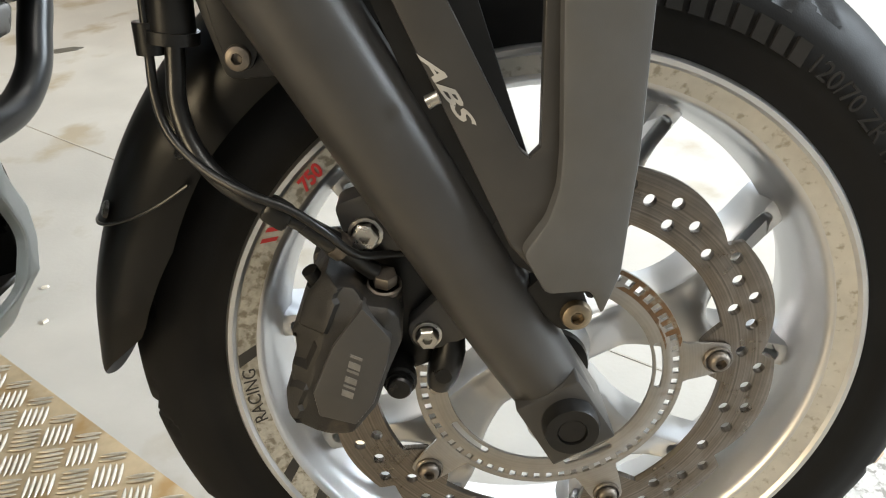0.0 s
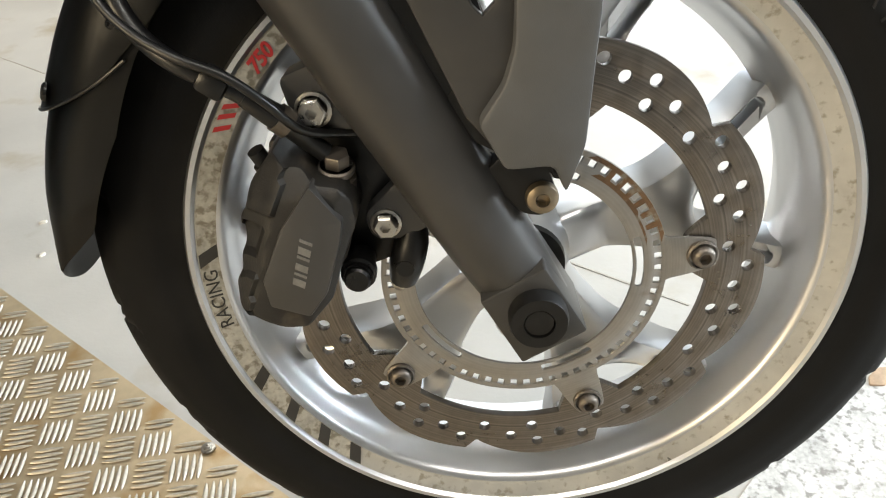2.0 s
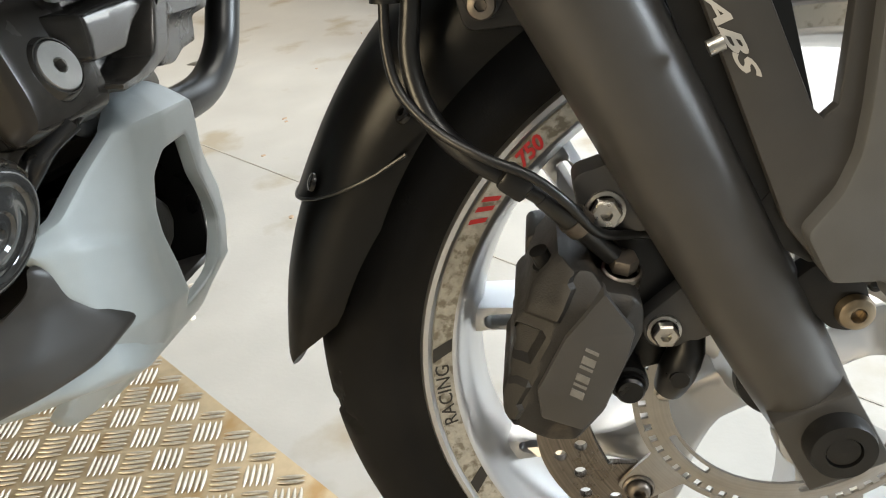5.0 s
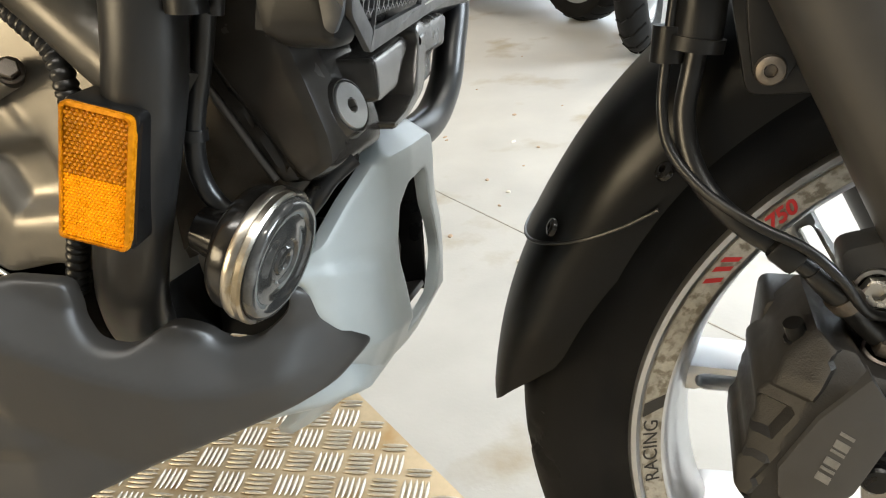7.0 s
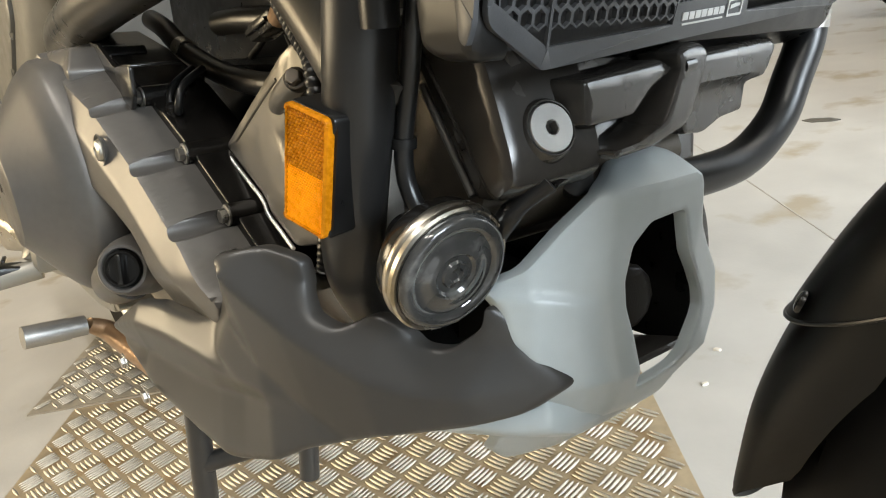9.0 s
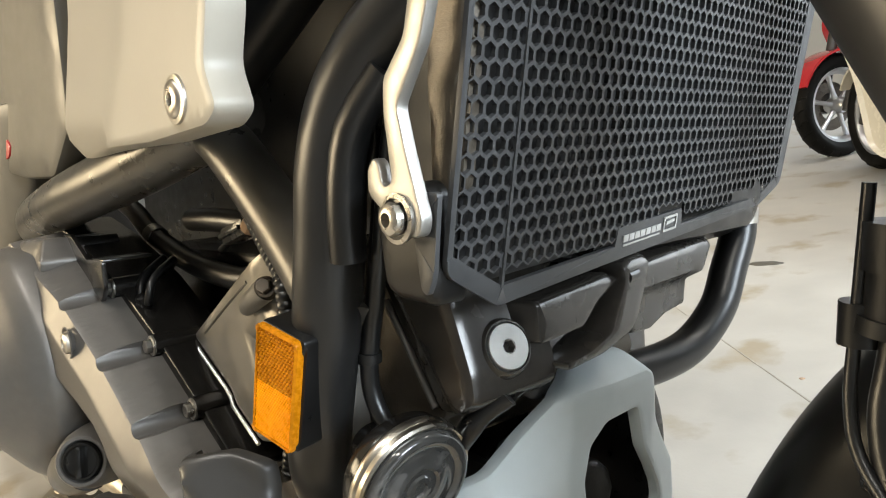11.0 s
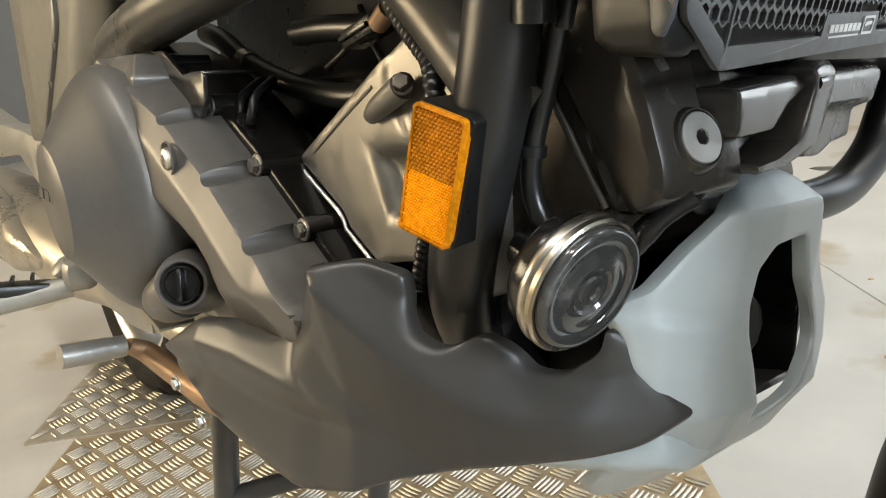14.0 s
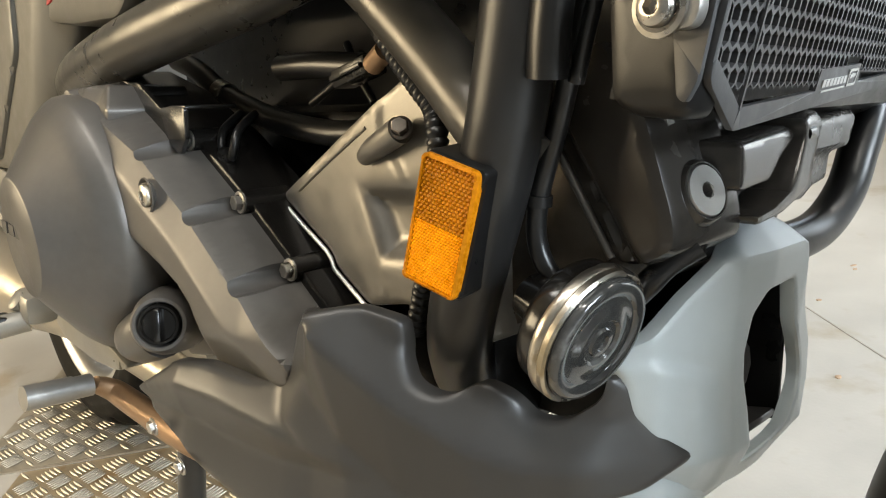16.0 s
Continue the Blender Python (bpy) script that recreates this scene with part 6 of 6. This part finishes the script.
# Black boxes added behind the tubes to make the interior dark.
part("dark_interior_box", box((-0.67, 0.03, 0.68), (0.64, 0.24, 0.27), 0.03), M_BLACK, frame_ob, "black box filling the dark interior above the engine")
part("dark_interior_filler", box((-0.42, 0.0, 0.64), (0.10, 0.22, 0.16), 0.02), M_BLACK, frame_ob)

# Unseen box in the tank's place, added to block light from above the engine.
part("tank_light_blocker", box((-0.64, 0.0, 0.925), (0.70, 0.44, 0.20), 0.06, seg=4), M_BEIGE_DARK, frame_ob, "unseen box in the tank's place that blocks light from above")
# Side panels.
fair = holder("side_fairing", bike, "warm grey side fairing panel")
FP = [(-0.640, 0.86), (-0.658, 0.732), (-0.712, 0.650), (-0.676, 0.6335), (-0.60, 0.637), (-0.500, 0.6345), (-0.428, 0.637), (-0.4150, 0.6440), (-0.4240, 0.6640), (-0.4140, 0.690), (-0.415, 0.86)]


def fair_depth(u, v):
    k = np.interp(v, [0.64, 0.70, 0.86], [-0.56, -0.52, -0.45])
    return -0.2400 + 0.07 * np.clip(k - u, 0, 1) + 0.35 * np.clip(0.652 + 0.10 * np.clip(-0.60 - u, 0, 1) - v, 0, 1) * (u < -0.58)


part("side_panel", shell(line_through(rounded(FP, 0.006, 4), 0.008), fair_depth, edge=0.0035, thick=0.016, res=0.008), M_BEIGE, fair, "warm grey satin panel")
part("panel_bolt", joined(turned([(0.0125, -0.002), (0.0118, 0.0008), (0.0095, 0.0012)], (-0.4575, -0.2405, 0.6525), OUT, 32), socket_bolt((-0.4575, -0.2405, 0.6525), OUT, 0.0095, 0.0032, 0.36)), M_ZINC, fair, "bright recessed socket screw")
part("rear_panel", shell(line_through(rounded([(-0.69, 0.86), (-0.70, 0.66), (-0.76, 0.625), (-0.86, 0.628), (-0.93, 0.636), (-1.25, 0.66), (-1.25, 0.86)], 0.01), 0.02), -0.228, edge=0.006, thick=0.03, res=0.03), M_BEIGE_DARK, fair, "matt taupe lower tank panel")
part("sticker", slab(rounded([(-0.930, 0.660), (-0.905, 0.668), (-0.895, 0.661), (-0.903, 0.652), (-0.925, 0.648)], 0.003), -0.2295, -0.227, 0.0003), M_RED, fair, "small orange-red sticker")
seat_cover = holder("frame_cover", bike, "matt taupe frame cover with a framed hatch")
part("cover", shell(line_through(rounded([(-1.245, 0.70), (-1.238, 0.494), (-1.095, 0.497), (-0.979, 0.540), (-0.937, 0.581), (-0.897, 0.622), (-0.860, 0.70)], 0.012, 5), 0.012), lambda u, v: -0.236 + 0.45 * knee(u + 0.985 - 0.6 * (v - 0.56), 0.003), edge=0.004, thick=0.03, res=0.012), M_BEIGE_DARK, seat_cover)
part("hatch", shell(line_through(rounded([(-1.192, 0.695), (-1.196, 0.620), (-1.224, 0.560), (-1.222, 0.506), (-1.130, 0.506), (-1.000, 0.616), (-0.985, 0.695)], 0.010, 5), 0.012), lambda u, v: -0.2405 + 0.12 * knee(-1.16 - u, 0.004), edge=0.0025, thick=0.006, res=0.012), M_BEIGE_DARK, seat_cover)

# Rear end.
peg_plate = holder("footrest_plate", bike, "pale painted footrest plate")
PP = [(-1.69, 0.532), (-1.498, 0.510), (-1.317, 0.506), (-1.103, 0.490), (-1.010, 0.385), (-0.937, 0.362), (-0.844, 0.357), (-0.803, 0.349), (-0.835, 0.337), (-0.898, 0.330), (-0.985, 0.332), (-1.020, 0.350), (-1.060, 0.368), (-1.172, 0.414), (-1.36, 0.470), (-1.544, 0.456), (-1.69, 0.474)]
part("plate", slab(line_through(rounded(PP, 0.008), 0.02), -0.235, -0.205, 0.003, holes=[rounded([(-1.250, 0.458), (-1.120, 0.448), (-1.050, 0.392), (-1.078, 0.388)], 0.006)]), M_PALEFRAME, peg_plate)
part("plate_bolt", joined(turned([(0.011, -0.001), (0.011, 0.002), (0.007, 0.003), (0.007, 0.0), (0.0001, 0.0)], (-0.905, -0.229, 0.357), OUT, 24)), M_BLACK, peg_plate)
peg = holder("footrest", bike, "folding footrest with a ribbed black rubber")
part("hinge", joined(box((-0.960, -0.262, 0.378), (0.05, 0.03, 0.03), 0.008), turned([(0.0095, 0.0), (0.0095, 0.008), (0.008, 0.009), (0.0001, 0.009)], (-0.963, -0.272, 0.381), (0.1, -0.75, 0.6), 24)), M_PALEFRAME, peg)
part("bar", tube([(-0.957, -0.270, 0.366), (-0.972, -0.33, 0.358), (-0.99, -0.40, 0.350)], 0.011, 16), M_PALEFRAME, peg)
part("rubber", box((-0.978, -0.345, 0.372), (0.026, 0.125, 0.012), 0.003, Euler((radians(-5), 0, radians(-12))).to_matrix()), M_HOSE, peg)
for k in range(6):
    part("rib", box((-0.970 - 0.0035 * k, -0.300 - 0.017 * k, 0.3795), (0.024, 0.004, 0.003), 0.001, Euler((radians(-5), 0, radians(-12))).to_matrix()), M_HOSE, peg)
pedal = holder("brake_pedal", bike, "bright steel brake pedal on a tan arm")
part("pad", joined(tube([(-0.795, -0.316, 0.349), (-0.7985, -0.280, 0.3455)], 0.0098, 24, smooth=False), tube([(-0.7985, -0.280, 0.3455), (-0.7995, -0.266, 0.3445)], 0.0090, 24, smooth=False)), M_SILVER, pedal)
part("arm", tube([(-0.800, -0.264, 0.344), (-0.80, -0.250, 0.335), (-0.77, -0.240, 0.325), (-0.70, -0.225, 0.312), (-0.62, -0.20, 0.31)], [0.006, 0.008, 0.009, 0.009, 0.009], 16, flat=1.25), M_COPPER, pedal, "tan rusted arm")
silencer = holder("silencer", bike, "pale silver exhaust silencer")
part("canister", tube([(-2.05, -0.19, 0.33), (-1.75, -0.185, 0.33), (-1.50, -0.18, 0.325), (-1.33, -0.175, 0.31), (-1.22, -0.165, 0.298), (-1.10, -0.15, 0.285), (-0.95, -0.13, 0.265)], [0.075, 0.075, 0.068, 0.055, 0.036, 0.026, 0.024], 32, 0.03), M_SILENCER, silencer, "champagne silver can")
part("heat_shield", shell(soft([(-1.95, 0.395), (-1.65, 0.392), (-1.50, 0.372), (-1.33, 0.318), (-1.42, 0.290), (-1.65, 0.270), (-1.95, 0.265)], 0.02), lambda u, v: -0.262 + 0.25 * np.abs(v - 0.33) + 0.2 * np.clip(u + 1.45, 0, 1), edge=0.01, thick=0.012, res=0.015), M_SILENCER, silencer, "pale heat shield")
swing = holder("swing_arm", bike, "pale swing arm")
part("arm", box((-1.22, -0.10, 0.30), (0.62, 0.045, 0.06), 0.012, Euler((0, radians(-2), 0)).to_matrix()), M_PALEFRAME, swing)
stand = holder("centre_stand", bike, "black steel centre stand")
part("leg", tube([(-0.845, -0.165, 0.29), (-0.862, -0.168, 0.20), (-0.885, -0.17, 0.05), (-0.893, -0.17, -0.012)], 0.0135, 18), M_FORK, stand)
part("foot", box((-0.893, -0.17, -0.0195), (0.05, 0.035, 0.008), 0.002, Euler((radians(8.9), 0, 0)).to_matrix()), M_FORK, stand)
part("cross_bar", tube([(-0.868, -0.165, 0.13), (-0.78, -0.06, 0.17), (-0.75, 0.1, 0.18)], 0.011, 14), M_FORK, stand)
part("leg_bracket", box((-0.80, -0.175, 0.30), (0.09, 0.02, 0.06), 0.004), M_FORK, stand)
part("stop_peg", tube([(-0.528, -0.19, 0.335), (-0.535, -0.192, 0.283)], 0.007, 12), M_FORK, stand)
RW = Vector((-1.535, 0, 0.3))
rear_wheel = holder("rear_wheel", bike, "silver cast rear wheel")
wheel_tyre("tyre", RW, 0.303, 0.08, 0.2205, rear_wheel, "black rear tyre", seg=240)
part("rim", turned([(0.2205, -0.07), (0.212, -0.068), (0.203, -0.058), (0.197, -0.045), (0.19, 0.0), (0.20, 0.05), (0.2205, 0.07)], RW, (0, 1, 0), 96), M_ALU, rear_wheel)
for k in range(5):
    part("spoke", box(tuple(RW + Vector((0.11 * math.cos(radians(72 * k)), -0.01, 0.11 * math.sin(radians(72 * k))))), (0.19, 0.03, 0.035), 0.008, Euler((0, radians(-72 * k), 0)).to_matrix()), M_ALU, rear_wheel)
part("hub", turned([(0.0001, -0.07), (0.035, -0.07), (0.045, -0.05), (0.045, 0.05), (0.0001, 0.05)], RW, (0, 1, 0), 36), M_ALU, rear_wheel)

# ---- bikes parked behind ----
def road_wheel(name, parent, at, R, half, label, spokes=6):
    w = new(name)
    w.parent = parent
    tagged(w, label)
    C = Vector(at)
    bead = R * 0.72
    part("tyre", turned([(bead, -half * 0.72), (bead + 0.02, -half * 0.96), (R - 0.045, -half), (R - 0.026, -half * 0.93), (R - 0.010, -half * 0.62), (R - 0.002, -half * 0.3), (R, 0.0), (R - 0.002, half * 0.3), (R - 0.010, half * 0.62), (R - 0.026, half * 0.93), (R - 0.045, half), (bead + 0.02, half * 0.96), (bead, half * 0.72)], C, (0, 1, 0), 72), M_RUBBER, w, "black road tyre")
    # zigzag tread grooves seen as darker raised blocks
    for k in range(26):
        a = 2 * math.pi * k / 26
        for sg in (-1, 1):
            d = Vector((math.cos(a), 0, math.sin(a)))
            t = Vector((-math.sin(a), 0, math.cos(a)))
            pts = [C + d * (R + 0.0012) + Vector((0, 0.004 * sg, 0)), C + d * (R - 0.006) + t * 0.018 * sg + Vector((0, half * 0.5 * sg, 0)), C + d * (R - 0.022) + t * 0.022 * sg + Vector((0, half * 0.88 * sg, 0))]
            part("tread_block", tube(pts, 0.0035, 6, 0.03), M_RUBBER, w)
    part("rim", turned([(bead, -half * 0.72), (bead - 0.012, -half * 0.70), (bead - 0.022, -half * 0.45), (bead - 0.03, 0), (bead - 0.022, half * 0.45), (bead - 0.012, half * 0.70), (bead, half * 0.72)], C, (0, 1, 0), 60), M_ALU, w, "silver rim")
    part("hub", turned([(0.0001, -0.06), (0.03, -0.06), (0.04, -0.04), (0.04, 0.04), (0.03, 0.06), (0.0001, 0.06)], C, (0, 1, 0), 24), M_ALU, w)
    for k in range(spokes):
        a = 2 * math.pi * k / spokes + 0.3
        d = Vector((math.cos(a), 0, math.sin(a)))
        part("spoke", tube([C + d * 0.035, C + d * 0.10, C + d * (bead - 0.02)], [0.015, 0.011, 0.014], 10), M_ALU, w)
    part("brake_disc", turned([(0.07, -half * 0.9), (0.125, -half * 0.9), (0.125, -half * 0.9 + 0.004), (0.07, -half * 0.9 + 0.004)], C, (0, 1, 0), 48, closed=True), M_DISC, w)
    return w


def parked_bike(at, heading, paint, label, faired, R=0.29, half=0.055, lean=6, size=1.0):
    """A parked bike; its x axis runs forwards from under the front hub."""
    yaw = math.degrees(math.atan2(heading[1], heading[0]))
    b = thing("parked_motorcycle", pose(at[0], at[1], 0, lean, 0, yaw) @ Matrix.Scale(size, 4), label, "motorcycle", "bikes parked in the background")
    road_wheel("front_wheel", b, (0, 0, R), R, half, "wheel with a black tyre and silver rim")
    road_wheel("rear_wheel", b, (-1.34, 0, R + 0.01), R + 0.01, half * 1.25, "wide rear wheel with a silver rim")
    for sg in (-1, 1):
        part("fork_leg", tube([(0.02, 0.085 * sg, R - 0.03), (-0.06, 0.09 * sg, R + 0.18), (-0.24, 0.09 * sg, 0.92)], [0.028, 0.027, 0.022], 16), M_FORK, b)
    fen = [(R + 0.022) * np.array((math.cos(radians(a)), math.sin(radians(a)))) + np.array((0, R)) for a in range(28, 172, 8)]
    inn = [(R + 0.010) * np.array((math.cos(radians(a)), math.sin(radians(a)))) + np.array((0, R)) for a in range(164, 20, -8)]
    part("front_fender", slab(np.array(fen + inn), -half * 1.35, half * 1.35, 0.006), paint, b, "painted front fender")
    if faired:
        body = [(-0.20, 0.52), (-0.28, 0.34), (-0.36, 0.185), (-0.55, 0.135), (-0.85, 0.145), (-0.98, 0.21), (-0.92, 0.40), (-0.80, 0.52), (-0.62, 0.62), (-0.42, 0.86), (-0.20, 0.98), (-0.06, 0.90), (-0.04, 0.74)]
        part("fairing", slab(soft(body, 0.02), -0.21, 0.21, 0.035), paint, b, "glossy painted side fairing")
        part("belly_plate", slab(soft([(-0.30, 0.16), (-0.55, 0.100), (-0.90, 0.112), (-1.02, 0.19), (-0.9, 0.21), (-0.5, 0.19)], 0.03), -0.17, 0.17, 0.02), M_BLACK, b)
    else:
        part("engine_block", box((-0.62, 0, 0.40), (0.42, 0.36, 0.34), 0.05), M_GLOSS, b)
        part("radiator_shroud", slab(rounded([(-0.14, 0.66), (-0.22, 0.44), (-0.40, 0.40), (-0.52, 0.58), (-0.46, 0.80), (-0.22, 0.88)], 0.04), -0.20, 0.20, 0.03), paint, b, "painted shroud")
        part("lower_tube", tube([(-0.30, -0.13, 0.62), (-0.36, -0.16, 0.28), (-0.60, -0.16, 0.20), (-0.90, -0.15, 0.28)], 0.016, 12), M_TUBE, b)
    part("tank", slab(soft([(-0.30, 0.80), (-0.26, 0.95), (-0.42, 1.05), (-0.66, 1.0), (-0.80, 0.86), (-0.70, 0.76)], 0.03), -0.14, 0.14, 0.06), paint, b, "painted fuel tank")
    part("seat", slab(soft([(-0.72, 0.80), (-0.80, 0.86), (-1.10, 0.86), (-1.42, 0.96), (-1.50, 0.92), (-1.30, 0.80), (-0.95, 0.74)], 0.03), -0.14, 0.14, 0.05), M_HOSE, b, "black seat")
    part("tail", slab(soft([(-0.85, 0.76), (-1.30, 0.82), (-1.58, 0.94), (-1.60, 0.88), (-1.35, 0.72), (-0.95, 0.64)], 0.03), -0.11, 0.11, 0.04), paint, b)
    part("headlight", turned([(0.0001, 0.06), (0.05, 0.055), (0.075, 0.035), (0.08, 0.0), (0.06, -0.06), (0.0001, -0.07)], (-0.08, 0, 0.86), (1, 0, -0.1), 32), M_HORN, b, "dark glass headlight")
    part("handlebar", tube([(-0.34, -0.34, 1.02), (-0.27, -0.22, 1.04), (-0.25, 0, 1.02), (-0.27, 0.22, 1.04), (-0.34, 0.34, 1.02)], 0.013, 12), M_TUBE, b)
    part("silencer", tube([(-0.70, -0.15, 0.26), (-1.0, -0.18, 0.30), (-1.15, -0.19, 0.36), (-1.55, -0.21, 0.50)], [0.025, 0.03, 0.05, 0.052], 20), M_SILVER, b)
    part("swing_arm", tube([(-0.80, -0.10, 0.38), (-1.34, -0.10, R + 0.01)], 0.026, 12), M_PALEFRAME, b)
    part("chain_guard", tube([(-0.80, 0.10, 0.38), (-1.34, 0.10, R + 0.01)], 0.026, 12), M_PALEFRAME, b)
    part("side_stand", tube([(-0.62, 0.12, 0.28), (-0.60, 0.20, 0.12), (-0.58, 0.25, -0.02)], 0.011, 12), M_TUBE, b)
    return b


parked_bike((-0.215, 2.345), (-0.08, -0.997), M_BELLY, "dark motorcycle with a treaded front tyre on concrete", False, half=0.043, lean=3)
parked_bike((-1.140, 3.45), (-0.70, 0.71), M_BIKEWHITE, "cream motorcycle with low fairing and black belly plate", True, R=0.287, half=0.07, lean=3, size=0.75)
parked_bike((-1.420, 3.79), (-0.40, -0.92), M_BIKERED, "red motorcycle with a red fender and shroud", False, R=0.262, half=0.05, lean=3, size=0.9)

# Small things lying on the floor.
def scrap(name, at, pts, mat, label, category, h=0.0035, turn=0):
    ob = link(name, slab(rounded(pts, 0.002, 2), 0.0, h, 0.0008, frame=(Vector((0, 0, h)), Vector((1, 0, 0)), Vector((0, 1, 0)))), mat)
    ob.matrix_world = pose(at[0], at[1], 0.0002, 0, 0, turn)
    return tagged(ob, label, category, "scraps on the floor")


for k, (x, y, t) in enumerate(((-0.609, 0.974, 20), (-0.574, 0.888, 60), (-0.43, 1.36, 5), (-0.47, 1.62, 40), (-0.36, 1.10, 80))):
    s = 1 - 0.12 * (k % 3)
    scrap("wood_chip", (x, y), [(-0.006 * s, -0.0022), (0.005 * s, -0.003), (0.007 * s, 0.0015), (-0.003 * s, 0.0028)], M_PAPER, "small pale wood chip on concrete", "wood chip", turn=t)
rl = random.Random(11)
for k in range(16):
    x, y = rl.uniform(-0.75, -0.2), rl.uniform(1.15, 2.3)
    r = rl.uniform(0.003, 0.008)
    pts = [(r * rl.uniform(0.5, 1.2) * math.cos(a), r * rl.uniform(0.4, 1.0) * math.sin(a)) for a in np.linspace(0, 2 * math.pi, 7, endpoint=False)]
    scrap("leaf_crumb", (x, y), pts, M_LEAF, "brown dry leaf crumb on concrete", "leaf crumb", h=0.0016, turn=rl.uniform(0, 180))
scrap("dry_leaf", (0.463, 0.559), [(-0.02, 0.0), (-0.008, -0.009), (0.010, -0.007), (0.022, 0.002), (0.008, 0.010), (-0.010, 0.008)], M_LEAF, "curled brown dry leaf on the floor", "leaf", h=0.003, turn=30)
scrap("dry_leaf", (-1.02, 2.13), [(-0.05, 0.0), (-0.02, -0.02), (0.03, -0.015), (0.05, 0.0), (0.02, 0.02), (-0.03, 0.018)], M_BEIGE_DARK, "flat dull brown scrap on the floor", "scrap", h=0.002, turn=15)
